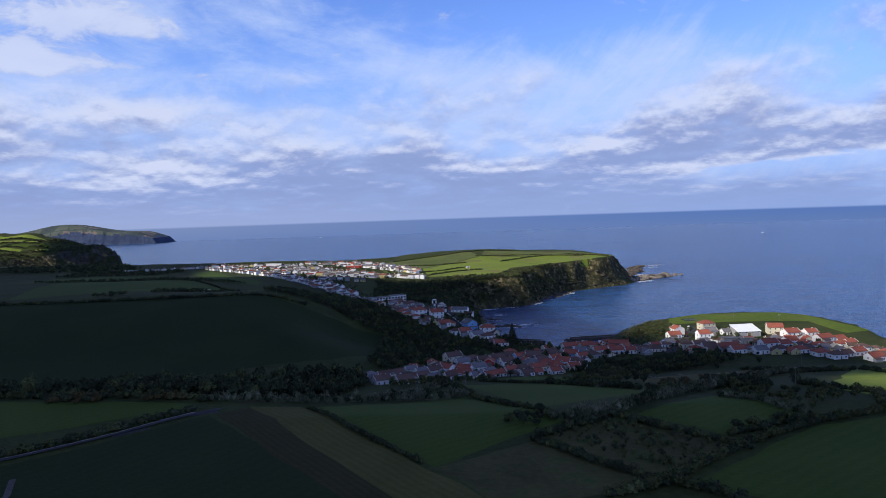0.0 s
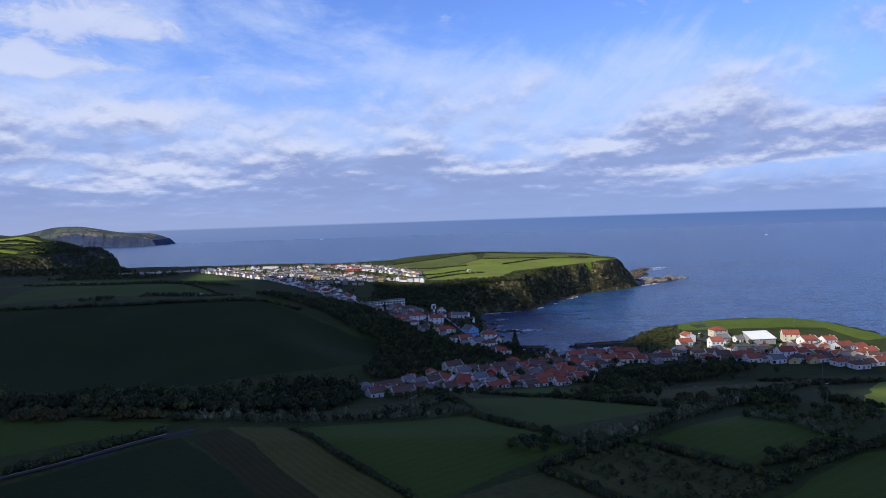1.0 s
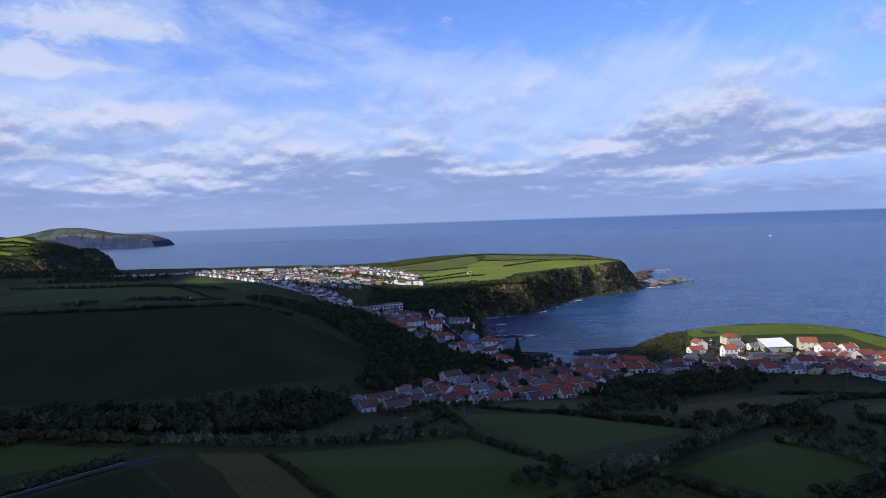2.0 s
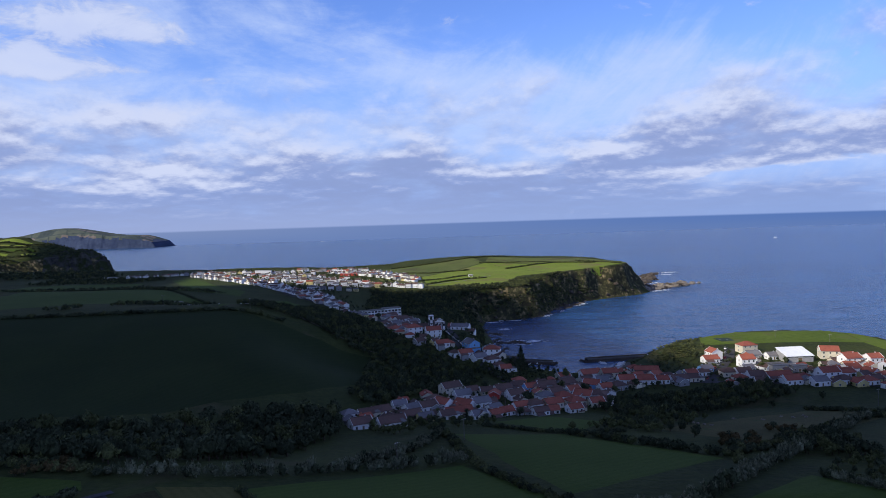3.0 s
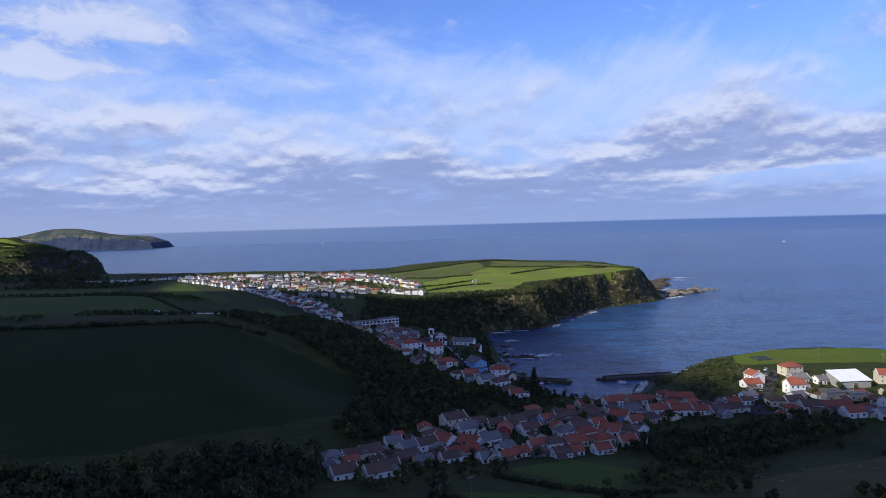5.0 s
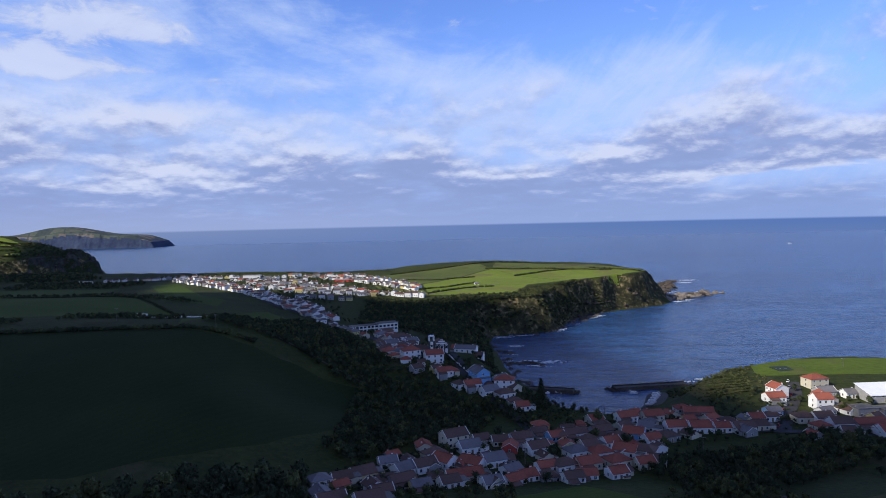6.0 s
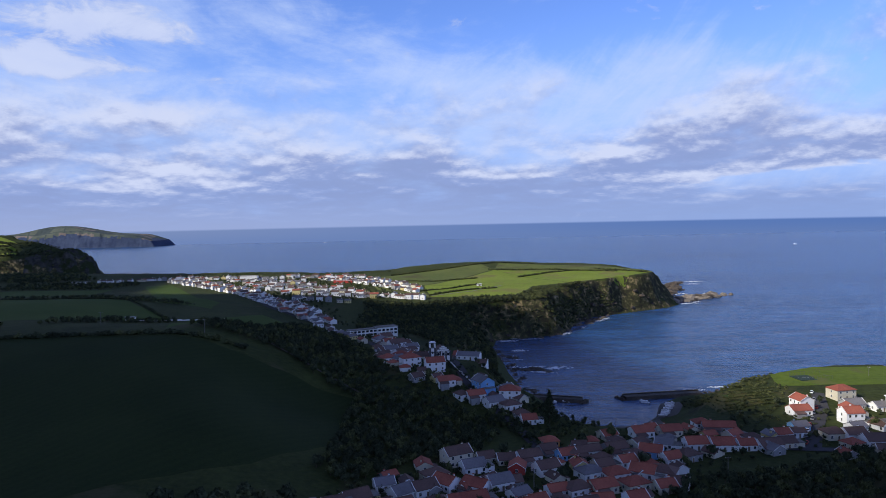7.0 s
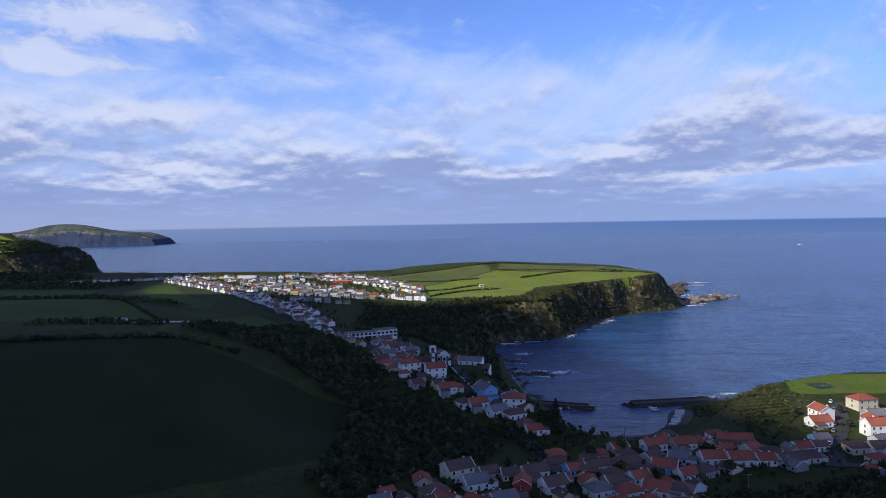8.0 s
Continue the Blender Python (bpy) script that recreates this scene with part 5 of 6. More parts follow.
for a in ((-425, 1190, -255, 992, 20, -50), (-405, 1205, -240, 1012, 18, -50), (-250, 985, -130, 810, 15, -55), (-236, 992, -112, 812, 13, -55), (-128, 800, -72, 716, 6, -56),
          (-400, 1222, -270, 1216, 10, 0), (-340, 1180, -220, 1176, 9, 2), (-300, 1130, -190, 1120, 9, 4), (-268, 1085, -150, 1080, 10, 4), (-240, 1045, -110, 1035, 11, 6),
          (-215, 1010, -95, 992, 10, 8), (-270, 1235, -140, 1228, 11, 0), (-205, 1200, -110, 1140, 9, -30), (-170, 1180, -70, 1060, 13, -48), (-150, 1165, -52, 1035, 13, -48),
          (-130, 1190, -45, 1060, 12, -48), (-120, 1015, -38, 984, 9, -10), (-190, 960, -120, 950, 6, 4), (-180, 930, -140, 870, 5, -50), (-470, 1215, -400, 1235, 6, 8), (-540, 1200, -470, 1212, 5, 6)):
    town_row(*a)


def far_town(spots):
    """Houses too far off to pick apart, as one mesh: walls, roofs, chimneys and dark openings."""
    tones = [WHITE_WALL, CREAM_WALL, GREY_WALL, YELLOW_WALL, BLUE_WALL, RED_TILE, BROWN_TILE, GREY_TILE, MORTAR, DARK_TRIM]
    verts, faces, slots = [], [], []
    for x, y, turn in spots:
        w, d, h = pick.uniform(6, 9.5), pick.uniform(5.5, 7), pick.choice((2.8, 3.0, 3.2, 5.0))
        rise, m = d / 2 * 0.46, pose(x, y, height(x, y), 0, 0, turn + pick.choice((0, 0, 90)))
        wall, roof = pick.choice((0,) * 16 + (1, 1, 2, 2, 3)), pick.choice((5, 6, 6, 6, 7, 7, 7))
        pieces = []
        one = bmesh.new()
        prism(one, w, d, h, rise)
        pieces.append((one, wall))
        for side in (-1, 1):
            one = bmesh.new()
            slab(one, w, d, h, rise, side)
            pieces.append((one, roof))
        one = blocks((w * 0.25, w * 0.25 + 0.7, 0.5, 1.1, h, h + rise + 0.9))
        pieces.append((one, wall))
        one = blocks(*[(w * (k / 3 - 0.33) - 0.4, w * (k / 3 - 0.33) + 0.4, -d / 2 - 0.03, -d / 2 + 0.02, 1.0, 2.0) for k in range(3)],
                     *[(-w / 2 - 0.03, -w / 2 + 0.02, -0.4, 0.4, 1.0, 2.0)])
        pieces.append((one, 9))
        for one, tone in pieces:
            base = len(verts)
            one.verts.index_update()
            verts += [tuple(m @ v.co) for v in one.verts]
            for f in one.faces:
                faces.append([v.index + base for v in f.verts])
                slots.append(tone)
            one.free()
    return tagged(link_mesh("far_town", verts, faces, tones, slots=slots), "dense white town houses with tiled roofs far off", "town", kind="stuff")


far_town(far_spots)


# ---- larger buildings ----
def church(x, y, turn):
    base = tagged(new("church"), "white parish church with dark stone trim and a bell tower", "church")
    bm = bmesh.new()
    prism(bm, 24, 11, 7.5, 3.0)
    bmesh.ops.rotate(bm, verts=bm.verts, matrix=Matrix.Rotation(radians(90), 3, "Z"))
    bmesh.ops.translate(bm, verts=bm.verts, vec=(0, 12.6, 0))
    part("nave", bm, WHITE_WALL, base)
    for side in (-1, 1):
        bm = bmesh.new()
        slab(bm, 24, 11, 7.5, 3.0, side)
        bmesh.ops.rotate(bm, verts=bm.verts, matrix=Matrix.Rotation(radians(90), 3, "Z"))
        bmesh.ops.translate(bm, verts=bm.verts, vec=(0, 12.6, 0))
        part("roof", bm, BROWN_TILE, base)
    front = part("facade", blocks((-6, 6, -0.3, 0.5, -3, 9.5), (-4.6, 4.6, -0.3, 0.5, 9.5, 11.2), (-2.8, 2.8, -0.3, 0.5, 11.2, 13.0), (-1.3, 1.3, -0.3, 0.5, 13.0, 14.2)), WHITE_WALL, base, "stepped white gable front")
    for px in (-5.8, -2.2, 2.2, 5.8):
        part("pilaster", blocks((px - 0.6, px + 0.6, -0.5, -0.3, -3, 9.5)), DARK_TRIM, front, "dark stone pilaster")
    for z, half in ((9.4, 6.2), (11.1, 4.8), (12.9, 3.0), (14.1, 1.5)):
        part("cornice", blocks((-half, half, -0.55, 0.6, z, z + 0.35)), DARK_TRIM, front, "dark stone cornice")
    part("cross", blocks((-0.1, 0.1, 0, 0.2, 14.4, 16.0), (-0.5, 0.5, 0, 0.2, 15.2, 15.45)), DARK_TRIM, front)
    for px in (-4.2, 4.2):
        part("pinnacle", blocks((px - 0.3, px + 0.3, -0.2, 0.4, 11.4, 12.6), (px - 0.15, px + 0.15, 0, 0.2, 12.6, 13.4)), DARK_TRIM, front)
    opening(front, "door", 0, -0.32, 0.0, 2.0, 3.6, "y-", DARK_TRIM)
    for px in (-4, 0, 4):
        opening(front, "window", px, -0.32, 5.6, 1.2, 2.2, "y-", DARK_TRIM)
    tower = part("tower", blocks((-10.6, -6.2, -0.3, 4.2, -3, 12.5)), WHITE_WALL, base)
    for px in (-10.3, -6.5):
        for py in (0.0, 3.9):
            part("corner_stone", blocks((px - 0.7, px + 0.7, py - 0.7, py + 0.7, -3, 12.45)), DARK_TRIM, tower, "dark stone corner")
            part("pier", blocks((px - 0.5, px + 0.5, py - 0.5, py + 0.5, 12.9, 17.0)), WHITE_WALL, tower)
    part("cornice", blocks((-11.0, -5.8, -0.7, 4.6, 12.5, 12.9)), DARK_TRIM, tower)
    part("belfry_top", blocks((-11.0, -5.8, -0.7, 4.6, 17.0, 17.5), (-10.6, -6.2, -0.3, 4.2, 17.5, 18.1)), WHITE_WALL, tower)
    for px in (-10.6, -6.2):
        for py in (-0.3, 4.2):
            part("pinnacle", blocks((px - 0.25, px + 0.25, py - 0.25, py + 0.25, 18.1, 19.6)), DARK_TRIM, tower)
    part("cornice", blocks((-11.0, -5.8, -0.74, 4.64, 8.6, 9.1)), DARK_TRIM, tower)
    part("cornice", blocks((-11.1, -5.7, -0.8, 4.7, 16.9, 17.25)), DARK_TRIM, tower)
    for px in (-4.0, 0.0, 4.0):
        part("window_surround", blocks((px - 1.1, px - 0.72, -0.46, -0.3, 5.0, 8.4), (px + 0.72, px + 1.1, -0.46, -0.3, 5.0, 8.4), (px - 1.1, px + 1.1, -0.46, -0.3, 8.4, 8.9)), DARK_TRIM, front, "dark stone window surround")
    bm = bmesh.new()
    bmesh.ops.create_cone(bm, cap_ends=True, segments=14, radius1=0.7, radius2=0.35, depth=1.1)
    bmesh.ops.translate(bm, verts=bm.verts, vec=(-8.4, 1.95, 15.0))
    part("bell", bm, DARK_TRIM, tower, "dark bronze bell")
    opening(tower, "window", -8.4, -0.32, 7.5, 1.0, 1.8, "y-", DARK_TRIM)
    for k in range(4):
        opening(base, "window", -5.5, 4 + 5 * k, 4.2, 1.1, 1.8, "x-", DARK_TRIM)
        opening(base, "window", 5.5, 4 + 5 * k, 4.2, 1.1, 1.8, "x+", DARK_TRIM)
    base.matrix_world = pose(x, y, height(x, y), 0, 0, turn) @ Matrix.Diagonal((0.82, 0.82, 0.72, 1))


church(-9, 634, 8)


def school(x, y, turn):
    base = tagged(new("school"), "long white two-storey school with flat roofs", "school")
    for name, box, n in (("main_wing", (-4, 18, -5, 5, -4, 7.4), 5), ("long_wing", (-34, -4, -4, 4, -5, 6.4), 7)):
        wing = part(name, blocks(box), WHITE_WALL, base)
        x0, x1, y0, y1, _, top = box
        part("roof_slab", blocks((x0 - 0.5, x1 + 0.5, y0 - 0.6, y1 + 0.5, top, top + 0.5)), CONCRETE, wing)
        for level in range(2):
            for k in range(n):
                opening(wing, "window", x0 + (x1 - x0) * (k + 0.5) / n, y0, 0.6 + 3.3 * level, 2.6, 1.7, "y-", DARK_TRIM)
    base.matrix_world = pose(x, y, height(x, y) + 1.0, 0, 0, turn) @ Matrix.Diagonal((0.82, 0.9, 0.85, 1))


school(-66, 770, 26)


def sports_hall(x, y, turn):
    """A hall under one white sheet roof that slopes to the front."""
    w, d, low, high = 18.5, 14.0, 4.2, 7.6
    base = tagged(new("sports_hall"), "large hall with a sloping white metal roof", "hall")
    bm = bmesh.new()
    pts = [[bm.verts.new((px, py, pz)) for py, pz in ((-d / 2, -3), (d / 2, -3), (d / 2, high), (-d / 2, low))] for px in (-w / 2, w / 2)]
    bm.faces.new(pts[0][::-1])
    bm.faces.new(pts[1])
    for k in range(4):
        bm.faces.new((pts[0][k], pts[0][(k + 1) % 4], pts[1][(k + 1) % 4], pts[1][k]))
    part("wall", bm, GREY_WALL, base)
    def sloped(x0, x1, lift, thick):
        one = bmesh.new()
        over = 0.5
        fall = (high - low) / d
        q = [(x0, -d / 2 - over, low - fall * over + lift), (x1, -d / 2 - over, low - fall * over + lift), (x1, d / 2 + over, high + fall * over + lift), (x0, d / 2 + over, high + fall * over + lift)]
        a, b = [one.verts.new(p) for p in q], [one.verts.new((p[0], p[1], p[2] + thick)) for p in q]
        one.faces.new(a[::-1])
        one.faces.new(b)
        for k in range(4):
            one.faces.new((a[k], a[(k + 1) % 4], b[(k + 1) % 4], b[k]))
        return one
    part("roof", sloped(-w / 2 - 0.5, w / 2 + 0.5, 0.03, 0.22), SHEET, base, "white metal roof sheet")
    for k in range(12):
        px = -w / 2 + w * k / 11
        part("seam", sloped(px - 0.07, px + 0.07, 0.26, 0.1), SHEET, base)
    opening(base, "door", 0, -d / 2, 0, 3.0, 3.0, "y-")
    for k in range(4):
        opening(base, "window", -8 + 5.3 * k, -d / 2, 3.2, 1.8, 0.7, "y-")
    base.matrix_world = pose(x, y, height(x, y), 0, 0, turn)


sports_hall(237, 550, 4)


def plain_store(x, y, turn, w, d, h, wall, roof_mat, label):
    base = tagged(new("store_building"), label, "building")
    part("wall", blocks((-w / 2, w / 2, -d / 2, d / 2, -3, h)), wall, base)
    part("roof_slab", blocks((-w / 2 - 0.3, w / 2 + 0.3, -d / 2 - 0.3, d / 2 + 0.3, h, h + 0.3)), roof_mat, base)
    part("parapet", blocks((-w / 2 - 0.3, w / 2 + 0.3, -d / 2 - 0.35, -d / 2 - 0.1, h + 0.3, h + 0.8)), wall, base)
    opening(base, "door", 0, -d / 2, 0, 1.8, 2.2, "y-")
    for px in (-w / 3, w / 3):
        opening(base, "window", px, -d / 2, 1.1, 1.2, 1.1, "y-")
    base.matrix_world = pose(x, y, height(x, y), 0, 0, turn)
    return base


plain_store(212, 523, 6, 11, 9, 4.5, GREY_WALL, CONCRETE, "grey concrete store with a flat roof")
plain_store(224, 522, 8, 10, 8, 4.0, GREY_WALL, CONCRETE, "grey concrete store with a flat roof")
plain_store(30, 1085, 10, 6, 4.5, 2.6, WHITE_WALL, CONCRETE, "small white farm hut on the cape")
plain_store(-550, 1178, 8, 22, 9, 4.0, WHITE_WALL, CONCRETE, "long white farm building on the flats")
plain_store(-266, 742, 10, 7, 5, 2.8, WHITE_WALL, CONCRETE, "small pale farm shed at the field edge")
plain_store(77, 598, 4, 3, 3, 2.8, WHITE_WALL, CONCRETE, "small white kiosk behind the beach")
plain_store(-312, 1212, 4, 26, 12, 6.0, WHITE_WALL, CONCRETE, "large white flat-roofed town building")
plain_store(-160, 1150, 4, 26, 10, 3.5, RED_WALL, SHEET, "low red market building in the town")


# ---- shore: piers, rocks, foam ----
def boulder_mesh(seed, flat=0.6, level=2, rough=0.35):
    bm = bmesh.new()
    bmesh.ops.create_icosphere(bm, subdivisions=level, radius=1)
    for v in bm.verts:
        c = v.co.copy()
        k = 1 + rough * noise.fractal(c * 1.4 + Vector((seed * 3.1, 0, 0)), 1.0, 2.0, 4) + 0.5 * rough * noise.cell(c * 2.2 + Vector((0, seed, 0)))
        v.co = Vector((c.x * k, c.y * k, c.z * k * flat))
    me = bpy.data.meshes.new("rock")
    bm.to_mesh(me)
    bm.free()
    return me


ROCKS = {}
for tone, mat in (("dark", BASALT), ("tan", TAN_ROCK)):
    ROCKS[tone] = []
    for s in range(5):
        me = boulder_mesh(s + (7 if tone == "tan" else 0), level=3)
        me.materials.append(mat)
        ROCKS[tone].append(me)


def rock(x, y, z, rx, ry, rz, tone="dark", turn=0.0, label=""):
    ob = new("rock", pick.choice(ROCKS[tone]))
    ob.matrix_world = Matrix.LocRotScale((x, y, z), Euler((0, 0, radians(turn))), (rx, ry, rz))
    return tagged(ob, label or ("dark wave-washed lava rock on the shore" if tone == "dark" else "bare tan rock off the cape"), "rock", "shore rocks")


# the reef that runs out from the cape
for k in range(52):
    t = k / 51
    x, y = 312 + 126 * t + pick.uniform(-9, 9), 1215 + 98 * t + pick.uniform(-14, 14)
    s = pick.uniform(7, 14) * (1 - 0.4 * t)
    rock(x, y, -0.5, s, s * pick.uniform(0.5, 0.9), s * pick.uniform(0.5, 1.2), "tan" if pick.random() < 0.7 else "dark", pick.uniform(0, 180))
for k in range(24):
    t = k / 23
    rock(328 + 100 * t + pick.uniform(-12, 12), 1275 + 240 * t + pick.uniform(-14, 14), -0.5, pick.uniform(7, 15), pick.uniform(6, 12), pick.uniform(4, 9), "dark", pick.uniform(0, 180))
for k in range(20):
    t = k / 19
    rock(146 + 44 * t + pick.uniform(-5, 5), 1012 + 66 * t + pick.uniform(-5, 5), -0.3, pick.uniform(3, 6.5), pick.uniform(2.5, 5), pick.uniform(1.6, 3.2), "dark", pick.uniform(0, 180))
# rocks along the bay and in front of the west shore
for line, n, s0, s1 in (([(40, 925), (84, 935), (118, 952), (146, 1020), (180, 1090), (232, 1128), (290, 1165)], 34, 2.0, 5.0), ([(34, 905), (40, 850), (46, 800), (48, 760), (52, 715), (60, 690)], 30, 1.4, 3.8),
                        ([(50, 778), (66, 780), (80, 770)], 18, 2.4, 5.2), ([(150, 1040), (168, 1050)], 8, 2, 5), ([(44, 836), (56, 828)], 10, 2.0, 4.6),
                        ([(150, 688), (175, 692), (198, 700), (232, 680)], 26, 1.3, 3.2), ([(212, 668), (200, 655), (204, 646)], 14, 1.2, 2.4), ([(62, 640), (66, 622), (72, 612)], 9, 0.6, 1.5)):
    for k in range(n):
        t = (k + pick.random()) / n * (len(line) - 1)
        (ax, ay), (bx, by) = line[min(int(t), len(line) - 2)], line[min(int(t), len(line) - 2) + 1]
        f = t - min(int(t), len(line) - 2)
        x, y = ax + (bx - ax) * f + pick.uniform(-4, 4), ay + (by - ay) * f + pick.uniform(-4, 4)
        s = pick.uniform(s0, s1)
        rock(x, y, max(height(x, y), 0) - 0.2 * s, s, s * pick.uniform(0.6, 1), s * pick.uniform(0.5, 1.0), "dark", pick.uniform(0, 180))


def foam(x, y, rx, ry, turn, seed):
    """Ragged flecks of broken water, a hand above the sea."""
    r = random.Random(int(seed * 100) + 3)
    verts, faces = [], []
    for j in range(54):
        far, a = r.random() ** 0.7, r.uniform(0, 2 * math.pi)
        cx, cy = rx * far * math.cos(a), ry * far * math.sin(a)
        s = (1.15 - 0.8 * far) * r.uniform(0.06, 0.22)
        first = len(verts)
        for k in range(11):
            b = k * 2 * math.pi / 11
            q = s * r.uniform(0.55, 1.25)
            verts.append((cx + q * rx * math.cos(b), cy + q * ry * 1.1 * math.sin(b), 0.10 + 0.006 * j))
        faces.append(list(range(first, first + 11)))
    ob = link_mesh("foam", verts, faces, FOAM)
    ob.matrix_world = pose(x, y, 0, 0, 0, turn)
    return tagged(ob, "white broken surf round the rocks", "surf", kind="stuff")


for k, (x, y, rx, ry, turn) in enumerate(((86, 783, 15, 8, 10), (72, 768, 12, 4, -20), (66, 788, 12, 5, 10), (52, 918, 14, 6, 10), (80, 928, 14, 3, 10), (62, 930, 10, 2, -8), (184, 1064, 18, 7, 25), (176, 1048, 10, 4, 20), (62, 864, 9, 6, 0),
                                          (124, 960, 12, 5, 55), (150, 1000, 9, 2.5, 60), (210, 1112, 14, 3, 35), (240, 1134, 18, 5, 30), (268, 1150, 20, 6, 38), (285, 1160, 13, 5, 35), (340, 1202, 20, 8, 10),
                                          (358, 1218, 12, 5, 30), (420, 1330, 16, 8, 20), (464, 1538, 26, 12, 5), (424, 1510, 22, 14, 15), (445, 1490, 18, 8, 0), (385, 1440, 16, 10, 20), (372, 1330, 16, 7, 35), (445, 1312, 9, 5, 0), (176, 700, 12, 3, 5), (198, 708, 10, 3, 0),
                                          (50, 835, 8, 3, 40), (56, 820, 6, 2, 0), (50, 790, 6, 2.5, 60), (228, 690, 9, 3, -30))):
    foam(x, y, rx * 1.05, ry * 1.0, turn, k * 1.7)
for k in range(14):
    foam(-890 - 10 * k, 1990 - 30 * k + pick.uniform(-6, 6), 14, 5, pick.uniform(30, 70), 60 + k)


def pier(line, wide, top, label):
    """A rubble pier with a concrete deck and a low outer wall."""
    (ax, ay), (bx, by) = line
    n, turn = math.hypot(bx - ax, by - ay), math.degrees(math.atan2(by - ay, bx - ax))
    base = tagged(new("pier"), label, "pier")
    bm = bmesh.new()
    profile = ((-wide * 0.8, -3), (-wide * 0.5, top - 0.3), (wide * 0.5, top - 0.3), (wide * 0.8, -3))
    m = max(3, int(n / 3))
    rows = []
    for k in range(m + 1):
        rows.append([bm.verts.new((n * k / m, y + 0.5 * noise.noise(Vector((k * 1.3, y, z))), z + 0.25 * noise.noise(Vector((k * 2.1, y, 4.0))))) for y, z in profile])
    for a, b in zip(rows[:-1], rows[1:]):
        for k in range(3):
            bm.faces.new((a[k], b[k], b[k + 1], a[k + 1]))
    bm.faces.new(rows[0])
    bm.faces.new(rows[-1][::-1])
    bmesh.ops.recalc_face_normals(bm, faces=bm.faces)
    part("core", bm, BASALT, base)
    part("deck", blocks((0, n, -wide * 0.44, wide * 0.44, top - 0.6, top)), SAND, base, "worn dark concrete deck")
    part("outer_wall", blocks((0, n, wide * 0.3, wide * 0.44, top, top + 0.7)), BASALT, base)
    for k in range(int(n / 9)):
        bm = bmesh.new()
        bmesh.ops.create_cone(bm, cap_ends=True, segments=10, radius1=0.25, radius2=0.2, depth=0.7)
        bmesh.ops.translate(bm, verts=bm.verts, vec=(4 + 9 * k, -wide * 0.36, top + 0.35))
        part("bollard", bm, BASALT, base)
    base.matrix_world = pose(ax, ay, 0, 0, 0, turn)


pier(((52, 684), (88, 673)), 7, 2.4, "dark rubble pier closing the small harbour")
pier(((176, 688), (119, 679)), -8, 2.4, "dark rubble breakwater with a concrete deck")
for k in range(26):
    t = k / 25
    for (ax, ay), (bx, by), off in (((52, 684), (88, 673), 5.2), ((176, 690), (119, 681), 6.0)):
        if pick.random() < 0.75:
            s = pick.uniform(0.9, 2.0)
            rock(ax + (bx - ax) * t + pick.uniform(-1, 1), ay + (by - ay) * t + pick.choice((-0.75, 1.0)) * off + pick.uniform(-0.8, 0.8), 0.1, s, s * 0.8, s * 0.8, "dark", pick.uniform(0, 180))
for x, y in ((90, 672), (91, 675), (88, 669), (117, 679), (115, 682), (118, 675)):
    rock(x, y, 0.2, 2.2, 2.0, 2.0, "dark", pick.uniform(0, 90))


def hull(bm, length, beam, depth):
    """An open boat, its bow along +x, keel at 0."""
    rows = []
    for k in range(9):
        t = k / 8
        half = beam / 2 * (1 - max(0, t - 0.45) ** 2 / 0.33) if t > 0.45 else beam / 2 * (0.86 + 0.3 * t)
        half, x, sheer = max(half, 0.02), length * (t - 0.5), depth * (1 + 0.25 * t * t)
        rows.append([bm.verts.new(p) for p in ((x, -half, sheer), (x, -half * 0.75, depth * 0.35), (x, 0, 0.0), (x, half * 0.75, depth * 0.35), (x, half, sheer), (x, half * 0.85, sheer), (x, 0, depth * 0.45), (x, -half * 0.85, sheer))])
    for a, b in zip(rows[:-1], rows[1:]):
        for k in range(8):
            bm.faces.new((a[k], a[(k + 1) % 8], b[(k + 1) % 8], b[k]))
    bm.faces.new(rows[0][::-1])
    bm.faces.new(rows[-1])
    bmesh.ops.recalc_face_normals(bm, faces=bm.faces)


BOAT = tagged(new("boat"), "small white open fishing boat", "boat", "harbour boats")
_b = bmesh.new()
hull(_b, 6.2, 2.1, 1.1)
part("hull", _b, WHITE_WALL, BOAT)
part("thwart", blocks((-1.6, -1.2, -0.9, 0.9, 0.8, 0.9)), TIMBER, BOAT)
part("thwart", blocks((0.3, 0.7, -0.85, 0.85, 0.8, 0.9)), TIMBER, BOAT)
_c = part("cabin", blocks((0.9, 2.0, -0.55, 0.55, 0.9, 2.0)), WHITE_WALL, BOAT)
part("cabin_window", blocks((0.86, 0.9, -0.4, 0.4, 1.4, 1.8)), GLASS, _c)
part("outboard", blocks((-3.4, -3.05, -0.2, 0.2, 0.5, 1.6)), DARK_TRIM, BOAT)
BOAT.matrix_world = pose(131, 672, -0.35, 0, 0, 172)
for x, y, z, turn in ((131, 667, -0.35, 168), (76, 673, -0.35, 160), (67, 672, -0.35, 20)):
    copy_thing(BOAT, pose(x, y, z, 0, 0, turn))
for k in range(8):
    x, y = 143.5 - 1.9 * k + pick.uniform(-0.7, 0.7), 652 - 4.3 * k
    copy_thing(BOAT, pose(x, y, height(x, y) + 0.95, 0, 0, -12 + pick.uniform(-10, 10)))


